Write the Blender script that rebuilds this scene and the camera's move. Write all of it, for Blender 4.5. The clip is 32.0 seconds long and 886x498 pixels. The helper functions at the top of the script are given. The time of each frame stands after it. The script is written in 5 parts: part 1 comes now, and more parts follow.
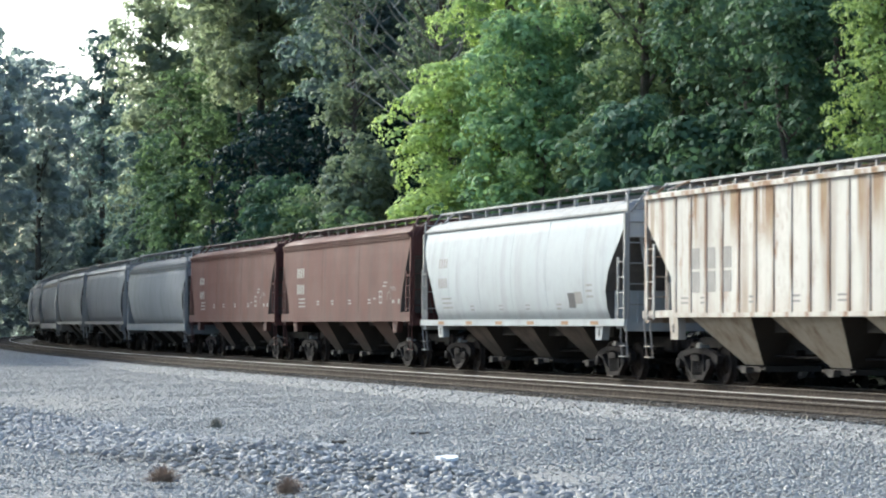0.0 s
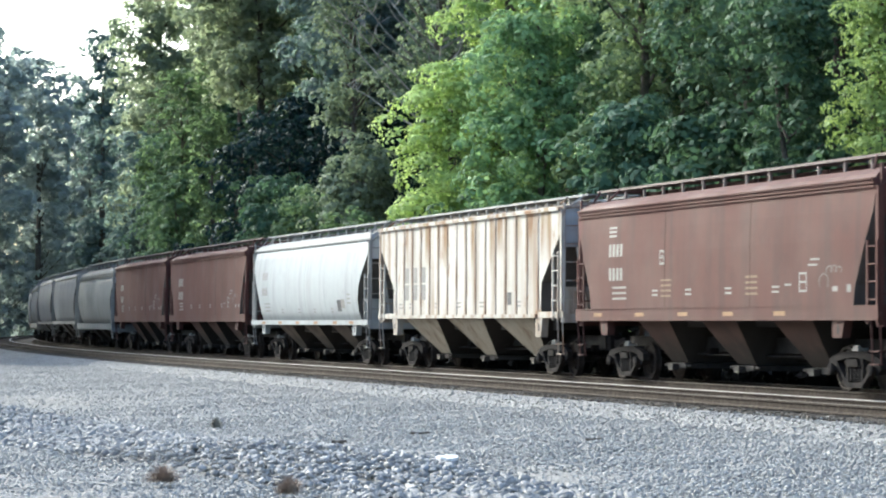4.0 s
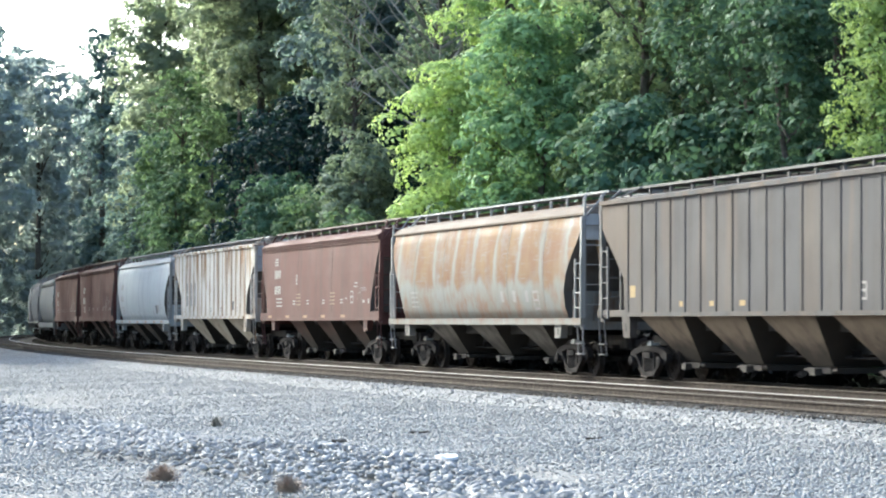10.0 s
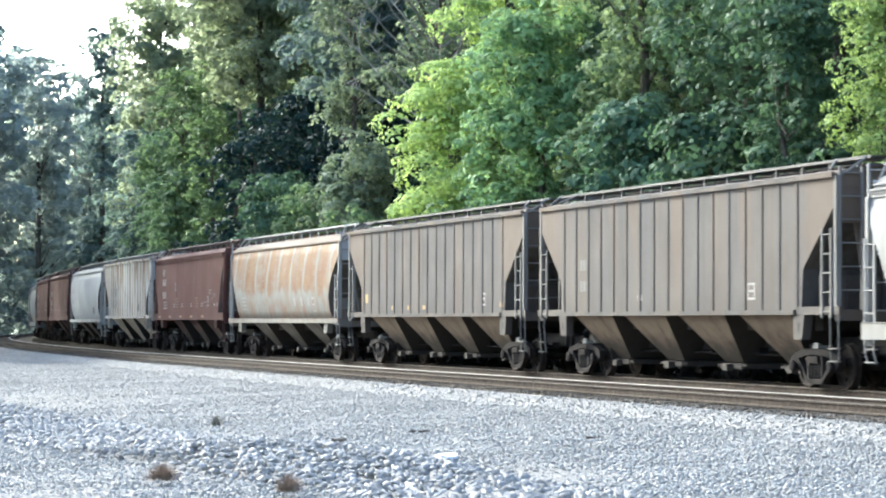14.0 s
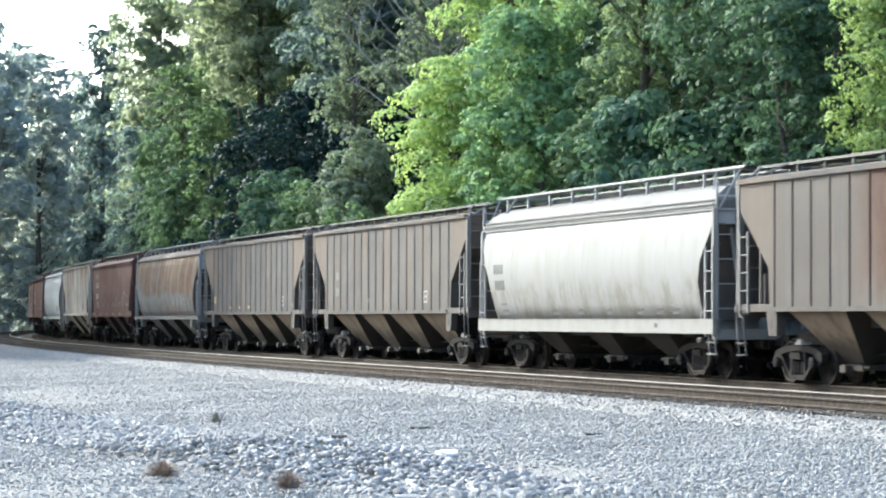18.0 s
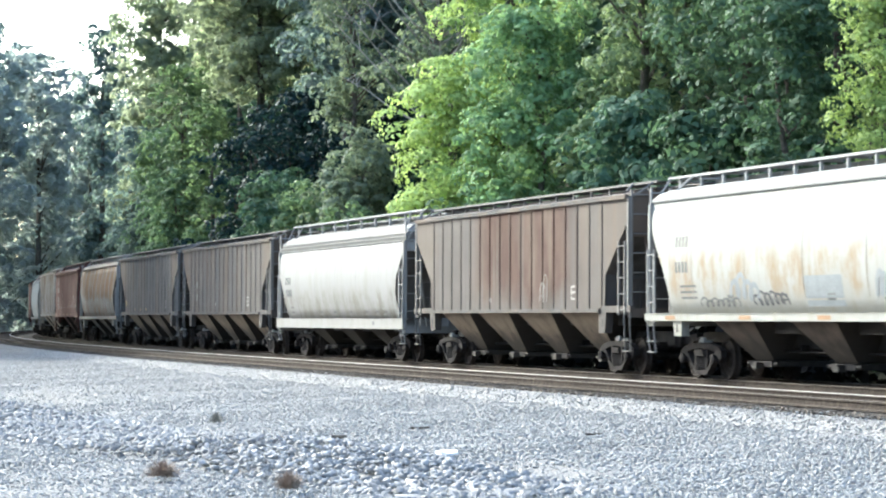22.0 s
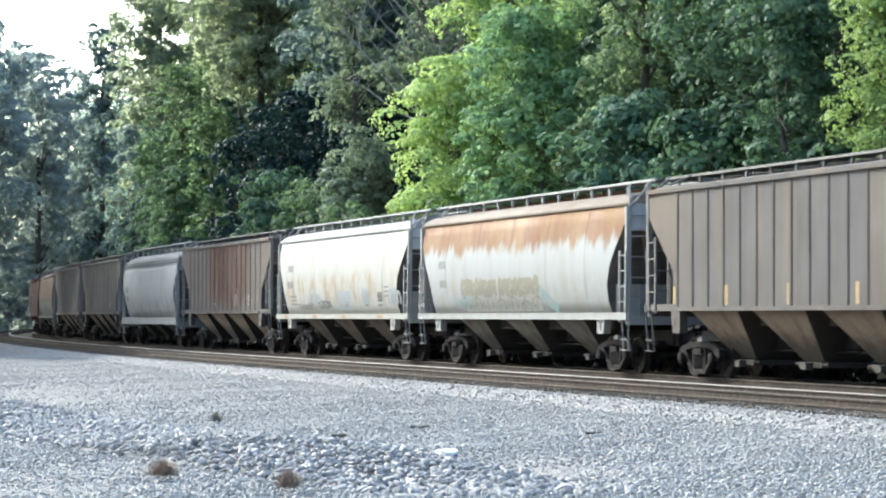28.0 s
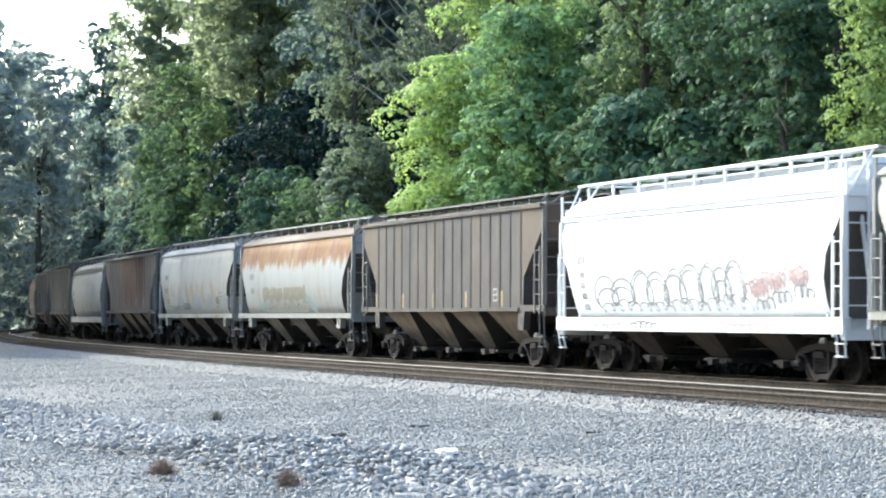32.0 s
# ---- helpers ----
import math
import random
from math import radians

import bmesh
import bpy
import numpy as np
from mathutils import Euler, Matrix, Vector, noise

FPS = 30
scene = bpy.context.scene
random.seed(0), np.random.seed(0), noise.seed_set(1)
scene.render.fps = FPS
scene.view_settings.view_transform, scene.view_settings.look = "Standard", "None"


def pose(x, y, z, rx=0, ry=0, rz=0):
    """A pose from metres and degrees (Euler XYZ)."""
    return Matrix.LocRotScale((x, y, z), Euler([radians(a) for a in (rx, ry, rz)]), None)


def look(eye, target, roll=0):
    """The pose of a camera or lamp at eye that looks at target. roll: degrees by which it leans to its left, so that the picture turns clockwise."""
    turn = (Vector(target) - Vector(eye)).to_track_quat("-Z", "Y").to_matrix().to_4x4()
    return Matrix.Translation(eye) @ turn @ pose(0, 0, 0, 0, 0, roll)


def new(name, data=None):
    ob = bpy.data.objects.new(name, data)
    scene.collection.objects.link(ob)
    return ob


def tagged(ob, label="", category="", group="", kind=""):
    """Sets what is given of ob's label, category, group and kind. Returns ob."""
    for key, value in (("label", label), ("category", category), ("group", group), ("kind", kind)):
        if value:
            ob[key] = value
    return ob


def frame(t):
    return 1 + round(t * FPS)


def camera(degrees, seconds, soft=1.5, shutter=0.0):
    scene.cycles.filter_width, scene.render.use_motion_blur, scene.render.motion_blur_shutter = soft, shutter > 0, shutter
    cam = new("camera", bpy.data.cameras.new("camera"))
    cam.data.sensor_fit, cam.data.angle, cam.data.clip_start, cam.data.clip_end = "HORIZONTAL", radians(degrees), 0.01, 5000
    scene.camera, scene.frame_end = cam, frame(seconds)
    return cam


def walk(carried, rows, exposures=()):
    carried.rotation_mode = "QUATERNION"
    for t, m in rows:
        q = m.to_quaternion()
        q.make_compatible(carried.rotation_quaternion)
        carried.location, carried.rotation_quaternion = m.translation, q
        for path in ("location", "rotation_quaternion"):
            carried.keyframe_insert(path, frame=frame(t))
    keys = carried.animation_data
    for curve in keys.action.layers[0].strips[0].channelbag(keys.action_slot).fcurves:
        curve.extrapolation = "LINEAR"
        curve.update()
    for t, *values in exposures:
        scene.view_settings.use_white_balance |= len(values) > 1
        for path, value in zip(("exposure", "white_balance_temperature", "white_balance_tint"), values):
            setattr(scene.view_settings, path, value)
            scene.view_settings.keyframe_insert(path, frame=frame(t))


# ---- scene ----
# A still camera by the line; its tilt sinks a little.
EYE = (0.0, 0.0, 1.307)


def aim(up):
    return look(EYE, (0, 100 * math.cos(radians(up)), 1.307 + 100 * math.sin(radians(up))), 0.167)


cam = camera(19.51, 32.0, 2.0, 0.5)
walk(cam, [(0.0, aim(1.696)), (3.5, aim(1.693)), (6.0, aim(1.677)), (10.5, aim(1.672)), (14.5, aim(1.642)), (17.0, aim(1.580)),
           (25.5, aim(1.577)), (29.0, aim(1.546)), (32.0, aim(1.540))],
     [(0.0, 1.52, 5850, 3), (3.5, 1.66, 5850, 3), (6.0, 2.07, 5850, 3), (8.0, 1.99, 5850, 3), (10.0, 2.05, 5850, 3), (13.0, 2.27, 5850, 3), (17.0, 2.17, 5850, 3), (19.5, 2.09, 5850, 3), (22.5, 2.25, 5850, 3), (24.0, 1.97, 5850, 3), (25.5, 1.73, 5850, 3), (28.0, 2.00, 5850, 3), (30.5, 2.13, 5850, 3), (32.0, 1.94, 5850, 3)])

# ---- light ----
SUN_UP, SUN_FROM = 31.0, (-0.70, 0.71)
world = bpy.data.worlds.new("sky")
scene.world = world
world.use_nodes = True
wn, wl = world.node_tree.nodes, world.node_tree.links
sky = wn.new("ShaderNodeTexSky")
sky.sky_type, sky.sun_disc = "NISHITA", False
sky.sun_elevation, sky.sun_rotation = radians(SUN_UP), math.atan2(SUN_FROM[0], SUN_FROM[1])
sky.air_density, sky.dust_density, sky.ozone_density = 1.0, 3.5, 1.0
wn["Background"].inputs[1].default_value = 0.15
wl.new(sky.outputs[0], wn["Background"].inputs[0])
sun = new("sun", bpy.data.lights.new("sun", "SUN"))
sun.data.energy, sun.data.angle, sun.data.color = 1.75, radians(3.0), (0.98, 0.94, 0.82)
sun_dir = Vector((*Vector(SUN_FROM).normalized() * math.cos(radians(SUN_UP)), math.sin(radians(SUN_UP))))
sun.matrix_world = look(sun_dir * 200, (0, 0, 0))


# ---- materials ----
class Nodes:
    """A small wrapper round a node tree."""

    def __init__(self, name, rough=0.7, metal=0.0):
        self.mat = bpy.data.materials.new(name)
        self.mat.use_nodes = True
        self.t = self.mat.node_tree
        self.bsdf = self.t.nodes["Principled BSDF"]
        self.bsdf.inputs["Roughness"].default_value = rough
        self.bsdf.inputs["Metallic"].default_value = metal
        self.coord = self.t.nodes.new("ShaderNodeTexCoord")

    def put(self, value, socket):
        if hasattr(value, "is_linked"):
            self.t.links.new(value, socket)
        elif isinstance(value, tuple) and len(value) == 3 and socket.type == "RGBA":
            socket.default_value = (*value, 1)
        else:
            socket.default_value = value

    def space(self, scale=(1, 1, 1), shift=(0, 0, 0), world_space=False):
        m = self.t.nodes.new("ShaderNodeMapping")
        m.inputs["Scale"].default_value, m.inputs["Location"].default_value = scale, shift
        if world_space:
            g = self.t.nodes.new("ShaderNodeNewGeometry")
            self.t.links.new(g.outputs["Position"], m.inputs[0])
        else:
            self.t.links.new(self.coord.outputs["Object"], m.inputs[0])
        return m.outputs[0]

    def noise(self, scale, detail=4, rough=0.6, at=None):
        n = self.t.nodes.new("ShaderNodeTexNoise")
        n.inputs["Scale"].default_value, n.inputs["Detail"].default_value, n.inputs["Roughness"].default_value = scale, detail, rough
        self.t.links.new(at if at else self.coord.outputs["Object"], n.inputs["Vector"])
        return n.outputs["Fac"]

    def ramp(self, fac, lo, hi, a=0.0, b=1.0):
        n = self.t.nodes.new("ShaderNodeMapRange")
        n.interpolation_type = "SMOOTHSTEP"
        self.put(fac, n.inputs[0])
        n.inputs[1].default_value, n.inputs[2].default_value, n.inputs[3].default_value, n.inputs[4].default_value = lo, hi, a, b
        return n.outputs[0]

    def math(self, op, a, b=0.0):
        n = self.t.nodes.new("ShaderNodeMath")
        n.operation = op
        self.put(a, n.inputs[0])
        self.put(b, n.inputs[1])
        return n.outputs[0]

    def mix(self, fac, a, b, mode="MIX"):
        n = self.t.nodes.new("ShaderNodeMix")
        n.data_type, n.blend_type = "RGBA", mode
        self.put(fac, n.inputs[0])
        self.put(a, n.inputs[6])
        self.put(b, n.inputs[7])
        return n.outputs[2]

    def axis(self, which, at=None):
        n = self.t.nodes.new("ShaderNodeSeparateXYZ")
        self.t.links.new(at if at else self.coord.outputs["Object"], n.inputs[0])
        return n.outputs[which]

    def random(self, island=False):
        if island:
            return self.t.nodes.new("ShaderNodeNewGeometry").outputs["Random Per Island"]
        return self.t.nodes.new("ShaderNodeObjectInfo").outputs["Random"]

    def bump(self, height, strength, distance):
        n = self.t.nodes.new("ShaderNodeBump")
        n.inputs["Strength"].default_value, n.inputs["Distance"].default_value = strength, distance
        self.put(height, n.inputs["Height"])
        self.t.links.new(n.outputs[0], self.bsdf.inputs["Normal"])

    def colour(self, value, rough=None):
        self.put(value, self.bsdf.inputs["Base Color"])
        if rough is not None:
            self.put(rough, self.bsdf.inputs["Roughness"])
        return self.mat


def paint(name, base, dirt=(0.10, 0.075, 0.055), rust=(0.22, 0.085, 0.035), streak=0.35, rusty=0.0, band=None, rough=0.74, seed=0.0, panels=None, ragged_by=2.4, grime=0.45, soot=False, ends=None, stain=None, middle=None, cells=None, seams=None, ribs=None):
    """Weathered freight-car paint: fading, vertical dirt streaks, rust; band = (low, high) for rust that runs down from the roof,
    panels = (scale, low, high, least): upright stripes that break it up; middle = (place, half) keeps the rust to that stretch;
    ends = (from, colour, amount): dust at both ends; stain = (low, high, colour, amount): blotches between two heights;
    cells = (pitch, colour, amount): each upright panel faded by its own amount; seams = pitch of the weld seams, where paint outlasts the rust;
    ribs = (pitch, offset, colour, amount): rust and dirt bleeding down beside the ribs."""
    n = Nodes(name, rough)
    shift = (seed * 7.3, seed * 3.1, 0)
    long_run = n.noise(1.0, 3, 0.55, n.space((2.2, 2.2, 0.16), shift))
    patch = n.noise(0.55, 4, 0.6, n.space((1, 1, 1), shift))
    fine = n.noise(5, 4, 0.6)
    c = n.mix(n.ramp(patch, 0.3, 0.7, 0.0, 0.30), base, tuple(min(1, v * 1.18 + 0.01) for v in base))
    c = n.mix(n.ramp(fine, 0.35, 0.75, 0.0, 0.06), c, dirt)
    c = n.mix(n.ramp(long_run, 0.46, 0.72, 0.0, streak), c, dirt)
    # mottled grime and thin runs of dirty water
    worn = min(1.0, streak * 2)
    mottle = n.noise(1.5, 6, 0.76, n.space((1, 1, 0.8), (seed * 1.9, 4, 0)))
    c = n.mix(n.ramp(mottle, 0.47, 0.70, 0.0, 0.34 * worn), c, dirt)
    thin_runs = n.noise(1.0, 4, 0.7, n.space((9, 9, 0.24), (seed * 3.3, 0, 1)))
    c = n.mix(n.ramp(thin_runs, 0.52, 0.74, 0.0, 0.34 * worn), c, dirt)
    if cells:
        white = n.t.nodes.new("ShaderNodeTexWhiteNoise")
        white.noise_dimensions = "1D"
        n.put(n.math("ADD", n.math("FLOOR", n.math("DIVIDE", n.axis(0), cells[0])), seed * 1.37), white.inputs["W"])
        c = n.mix(n.math("MULTIPLY", n.ramp(white.outputs["Value"], 0.25, 1.0), n.ramp(long_run, 0.3, 0.6, cells[2] * 0.45, cells[2])), c, cells[1])
    if ribs:
        near = n.math("SUBTRACT", 0.5, n.math("ABSOLUTE", n.math("SUBTRACT", n.math("FRACT", n.math("ADD", n.math("DIVIDE", n.axis(0), ribs[0]), 20.0 + ribs[1])), 0.5)))
        bleed = n.noise(1.0, 4, 0.65, n.space((3.0, 3.0, 0.35), (seed * 6.1, 2, 1)))
        c = n.mix(n.math("MULTIPLY", n.ramp(near, 0.17, 0.06), n.ramp(bleed, 0.42, 0.62, ribs[3] * 0.15, ribs[3])), c, ribs[2])
    # grime thrown up from the wheels
    low = n.math("ADD", n.axis(2), n.math("MULTIPLY", patch, 0.9))
    c = n.mix(n.ramp(low, 2.6, 1.3, 0.0, grime * min(1, streak * 2)), c, dirt)
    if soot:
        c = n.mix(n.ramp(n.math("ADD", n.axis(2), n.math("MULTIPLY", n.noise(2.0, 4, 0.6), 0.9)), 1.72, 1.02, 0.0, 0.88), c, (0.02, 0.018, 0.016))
    if rusty:
        spots = n.noise(1.7, 6, 0.7, n.space((1.3, 1.3, 0.5), shift))
        c = n.mix(n.ramp(spots, 0.62 - 0.25 * rusty, 0.80 - 0.25 * rusty, 0.0, 0.9), c, rust)
    if band:
        ragged = n.math("ADD", n.axis(2), n.math("MULTIPLY", n.math("SUBTRACT", n.noise(1.0, 5, 0.7, n.space((1.1, 1.1, 0.3), shift)), 0.5), ragged_by))
        tone = n.mix(n.ramp(n.noise(0.9, 5, 0.7, n.space((1.5, 1.5, 0.9), shift)), 0.36, 0.64), tuple(v * 0.82 for v in rust), (rust[0] * 1.05 + 0.005, rust[1] * 1.5 + 0.004, rust[2] * 1.8 + 0.004))
        cover = n.ramp(ragged, band[0], band[1], 0.0, 0.92)
        if panels:
            stripes = n.noise(panels[0], 3, 0.6, n.space((1, 1, 0.05), (seed * 2.7, 0, 0)))
            cover = n.math("MULTIPLY", cover, n.ramp(stripes, panels[1], panels[2], panels[3], 1.0))
        if seams:
            wander = n.math("MULTIPLY", n.math("SUBTRACT", n.noise(0.7, 3, 0.6, n.space((1, 1, 1), shift)), 0.5), 0.42)
            place = n.math("FRACT", n.math("ADD", n.math("DIVIDE", n.axis(0), seams), n.math("ADD", wander, 20.5)))
            apart = n.math("ABSOLUTE", n.math("SUBTRACT", place, 0.5))
            cover = n.math("MULTIPLY", cover, n.ramp(n.math("ADD", apart, n.math("MULTIPLY", n.math("SUBTRACT", n.noise(3.0, 4, 0.7, n.space((1, 1, 0.5), shift)), 0.5), 0.24)), -0.02, 0.14))
            scuffs = n.noise(2.4, 4, 0.7, n.space((0.5, 0.5, 7.0), shift))
            cover = n.math("MULTIPLY", cover, n.ramp(scuffs, 0.52, 0.75, 1.0, 0.25))
            cover = n.math("MULTIPLY", cover, n.ramp(n.noise(0.8, 5, 0.72, n.space((1, 1, 0.8), (seed * 4.4, 1, 2))), 0.34, 0.52, 0.5, 1.0))
        if middle:
            off = n.math("ABSOLUTE", n.math("SUBTRACT", n.axis(0), middle[0]))
            cover = n.math("MULTIPLY", cover, n.ramp(n.math("ADD", off, n.math("MULTIPLY", patch, 1.2)), middle[1] + 1.6, middle[1] - 0.4))
        c = n.mix(cover, c, tone)
    if ends:
        out = n.math("ADD", n.math("ABSOLUTE", n.axis(0)), n.math("MULTIPLY", n.math("SUBTRACT", patch, 0.5), 2.4))
        high = n.ramp(n.math("ADD", n.axis(2), n.math("MULTIPLY", n.noise(0.9, 4, 0.7, n.space((1.6, 1.6, 0.4), shift)), 1.6)), 2.7, 4.0, 0.35, 1.0)
        c = n.mix(n.math("MULTIPLY", n.math("MULTIPLY", n.ramp(out, ends[0] - 0.5, ends[0] + 0.9), high), ends[2]), c, ends[1])
        tall = n.noise(1.5, 3, 0.55, n.space((1, 1, 0.07), (seed * 5.1, 0, 0)))
        c = n.mix(n.math("MULTIPLY", n.ramp(tall, 0.54, 0.68, 0.0, 0.4), high), c, ends[1])
    if stain:
        zz = n.axis(2)
        belt = n.math("MULTIPLY", n.ramp(zz, stain[0] - 0.3, stain[0] + 0.2), n.ramp(zz, stain[1] + 0.3, stain[1] - 0.2))
        blot = n.noise(1.2, 5, 0.72, n.space((1.7, 1.7, 0.75), shift))
        c = n.mix(n.math("MULTIPLY", n.math("MULTIPLY", belt, n.ramp(blot, 0.42, 0.66)), stain[3]), c, stain[2])
    n.bump(n.noise(0.9, 1, 0.3), 0.09, 0.04)
    n.bsdf.inputs["Specular IOR Level"].default_value = 0.25
    return n.colour(c, n.ramp(patch, 0.3, 0.7, rough - 0.06, rough + 0.12))


def grain(name, a, b, scale=6.0, rough=0.8, metal=0.0, bump=0.3, depth=0.02, island=False, world_space=False):
    """Two mixed tones at two scales."""
    n = Nodes(name, rough, metal)
    at = n.space(world_space=world_space)
    c = n.mix(n.ramp(n.noise(scale, 5, 0.65, at), 0.3, 0.7), a, b)
    c = n.mix(n.ramp(n.noise(scale * 0.13, 3, 0.6, at), 0.3, 0.7, 0.0, 0.4), c, tuple(v * 0.62 for v in a))
    if island:
        c = n.mix(n.ramp(n.random(True), 0.0, 1.0, 0.0, 1.0), n.mix(0.55, c, a), n.mix(0.55, c, b))
    n.bump(n.noise(scale * 2.5, 4, 0.6, at), bump, depth)
    return n.colour(c)


def leaf(name, dark, light, thin=0.35, rough=0.62):
    """Foliage: reflects and lets light through."""
    n = Nodes(name, rough)
    r = n.random(True)
    big = n.noise(0.35, 3, 0.6, n.space(world_space=True))
    sprays = n.noise(1.1, 2, 0.5, n.space(world_space=True))
    mixed = n.math("ADD", n.math("MULTIPLY", r, 0.25), n.math("ADD", n.math("MULTIPLY", big, 0.55), n.math("MULTIPLY", sprays, 0.45)))
    c = n.mix(n.ramp(mixed, 0.33, 0.93), dark, light)
    n.colour(c)
    tr = n.t.nodes.new("ShaderNodeBsdfTranslucent")
    n.t.links.new(n.mix(0.5, c, (light[0] * 1.25, light[1] * 1.3, light[2] * 0.9)), tr.inputs[0])
    m = n.t.nodes.new("ShaderNodeMixShader")
    m.inputs[0].default_value = thin
    n.t.links.new(n.bsdf.outputs[0], m.inputs[1])
    n.t.links.new(tr.outputs[0], m.inputs[2])
    n.t.links.new(m.outputs[0], n.t.nodes["Material Output"].inputs[0])
    n.bsdf.inputs["Specular IOR Level"].default_value = 0.1
    return n.mat


M_GRAVEL = grain("gravel", (0.20, 0.196, 0.19), (0.36, 0.353, 0.343), 14.0, 0.95, 0, 0.8, 0.05, world_space=True)
M_STONE = grain("crushed_stone", (0.205, 0.202, 0.193), (0.43, 0.424, 0.406), 5.0, 0.9, 0, 0.4, 0.01, island=True)
M_ROCK = grain("rip_rap_stone", (0.20, 0.195, 0.19), (0.43, 0.421, 0.408), 3.0, 0.9, 0, 0.5, 0.03, island=True)
M_BALLAST = grain("brown_ballast", (0.070, 0.061, 0.052), (0.185, 0.163, 0.138), 7.0, 0.95, 0, 0.8, 0.05, island=True)
M_RAIL = grain("rail_steel_rusty", (0.034, 0.027, 0.022), (0.078, 0.062, 0.051), 9.0, 0.85)
M_HEAD = grain("rail_head_worn", (0.22, 0.215, 0.21), (0.34, 0.33, 0.32), 3.0, 0.4, 0.8, 0.05)
M_DULL = grain("rail_head_dull", (0.050, 0.043, 0.037), (0.11, 0.096, 0.083), 3.0, 0.7, 0.3, 0.05)
M_TIE = grain("tie_timber", (0.045, 0.039, 0.033), (0.115, 0.098, 0.082), 8.0, 0.9)
M_BARK = grain("bark", (0.055, 0.045, 0.036), (0.15, 0.13, 0.11), 5.0, 0.95, 0, 0.7, 0.05)
M_TRUCK = grain("truck_iron", (0.0125, 0.0110, 0.0112), (0.035, 0.0305, 0.030), 6.0, 0.85)
M_WHEEL = grain("wheel_steel", (0.018, 0.015, 0.013), (0.050, 0.041, 0.036), 5.0, 0.7, 0.2)
M_DARK = grain("underframe_black", (0.012, 0.011, 0.011), (0.04, 0.034, 0.03), 5.0, 0.85)
for dull in (M_BALLAST, M_RAIL, M_DULL, M_TIE, M_TRUCK, M_WHEEL, M_STONE, M_ROCK, M_GRAVEL):
    dull.node_tree.nodes["Principled BSDF"].inputs["Specular IOR Level"].default_value = 0.08


# ---- mesh helpers ----
class Shape:
    """Collects vertices and faces for one mesh."""

    def __init__(self):
        self.v, self.f = [], []

    def add(self, verts, faces):
        k = len(self.v)
        self.v += [tuple(p) for p in verts]
        self.f += [tuple(i + k for i in f) for f in faces]
        return self

    def box(self, x0, x1, y0, y1, z0, z1):
        return self.hexa([(x0, y0, z0), (x1, y0, z0), (x1, y1, z0), (x0, y1, z0), (x0, y0, z1), (x1, y0, z1), (x1, y1, z1), (x0, y1, z1)])

    def hexa(self, p):
        return self.add(p, [(3, 2, 1, 0), (4, 5, 6, 7), (0, 1, 5, 4), (1, 2, 6, 5), (2, 3, 7, 6), (3, 0, 4, 7)])

    def bar(self, a, b, r=0.02, n=6):
        """A round bar from a to b."""
        a, b = Vector(a), Vector(b)
        d = (b - a).normalized()
        u = d.orthogonal().normalized()
        w = d.cross(u)
        ring = [(u * math.cos(2 * math.pi * i / n) + w * math.sin(2 * math.pi * i / n)) * r for i in range(n)]
        return self.add([a + p for p in ring] + [b + p for p in ring],
                        [(i, (i + 1) % n, n + (i + 1) % n, n + i) for i in range(n)] + [tuple(range(n - 1, -1, -1)), tuple(range(n, 2 * n))])

    def plate(self, outline, y0, y1):
        """An outline in x and z, given thickness in y."""
        n = len(outline)
        return self.add([(x, y0, z) for x, z in outline] + [(x, y1, z) for x, z in outline],
                        [tuple(range(n)), tuple(range(2 * n - 1, n - 1, -1))] + [(i, n + i, n + (i + 1) % n, (i + 1) % n) for i in range(n)])

    def turned(self, profile, y_axis=True, n=20):
        """A profile of (radius, y) turned about the y axis."""
        k, m = len(self.v), len(profile)
        for i in range(n):
            a = 2 * math.pi * i / n
            self.v += [(r * math.cos(a), y, r * math.sin(a)) for r, y in profile]
        for i in range(n):
            j = (i + 1) % n
            self.f += [(k + i * m + a, k + i * m + a + 1, k + j * m + a + 1, k + j * m + a) for a in range(m - 1)]
        self.f += [tuple(k + i * m for i in range(n)), tuple(k + i * m + m - 1 for i in reversed(range(n)))]
        return self

    def mesh(self, name, material, smooth=False):
        me = bpy.data.meshes.new(name)
        me.from_pydata(self.v, [], self.f)
        if smooth:
            me.polygons.foreach_set("use_smooth", [True] * len(me.polygons))
        me.materials.append(material)
        me.update()
        return me


def part(name, data, material, parent, label="", smooth=False):
    """ONE mesh object under a thing or a part; data is a Shape or a mesh that pieces share."""
    ob = new(name, data.mesh(name, material, smooth) if isinstance(data, Shape) else data)
    ob.parent = parent
    return tagged(ob, label)


def numpy_mesh(name, verts, faces, material, smooth=False):
    """A big mesh from arrays; faces is (n, 3) or (n, 4)."""
    me = bpy.data.meshes.new(name)
    k = faces.shape[1]
    me.vertices.add(len(verts))
    me.vertices.foreach_set("co", np.ascontiguousarray(verts, dtype=np.float32).ravel())
    me.loops.add(faces.size)
    me.loops.foreach_set("vertex_index", np.ascontiguousarray(faces, dtype=np.int32).ravel())
    me.polygons.add(len(faces))
    me.polygons.foreach_set("loop_start", np.arange(0, faces.size, k, dtype=np.int32))
    if smooth:
        me.polygons.foreach_set("use_smooth", np.ones(len(faces), dtype=bool))
    me.materials.append(material)
    me.update(calc_edges=True)
    me.validate()
    return me


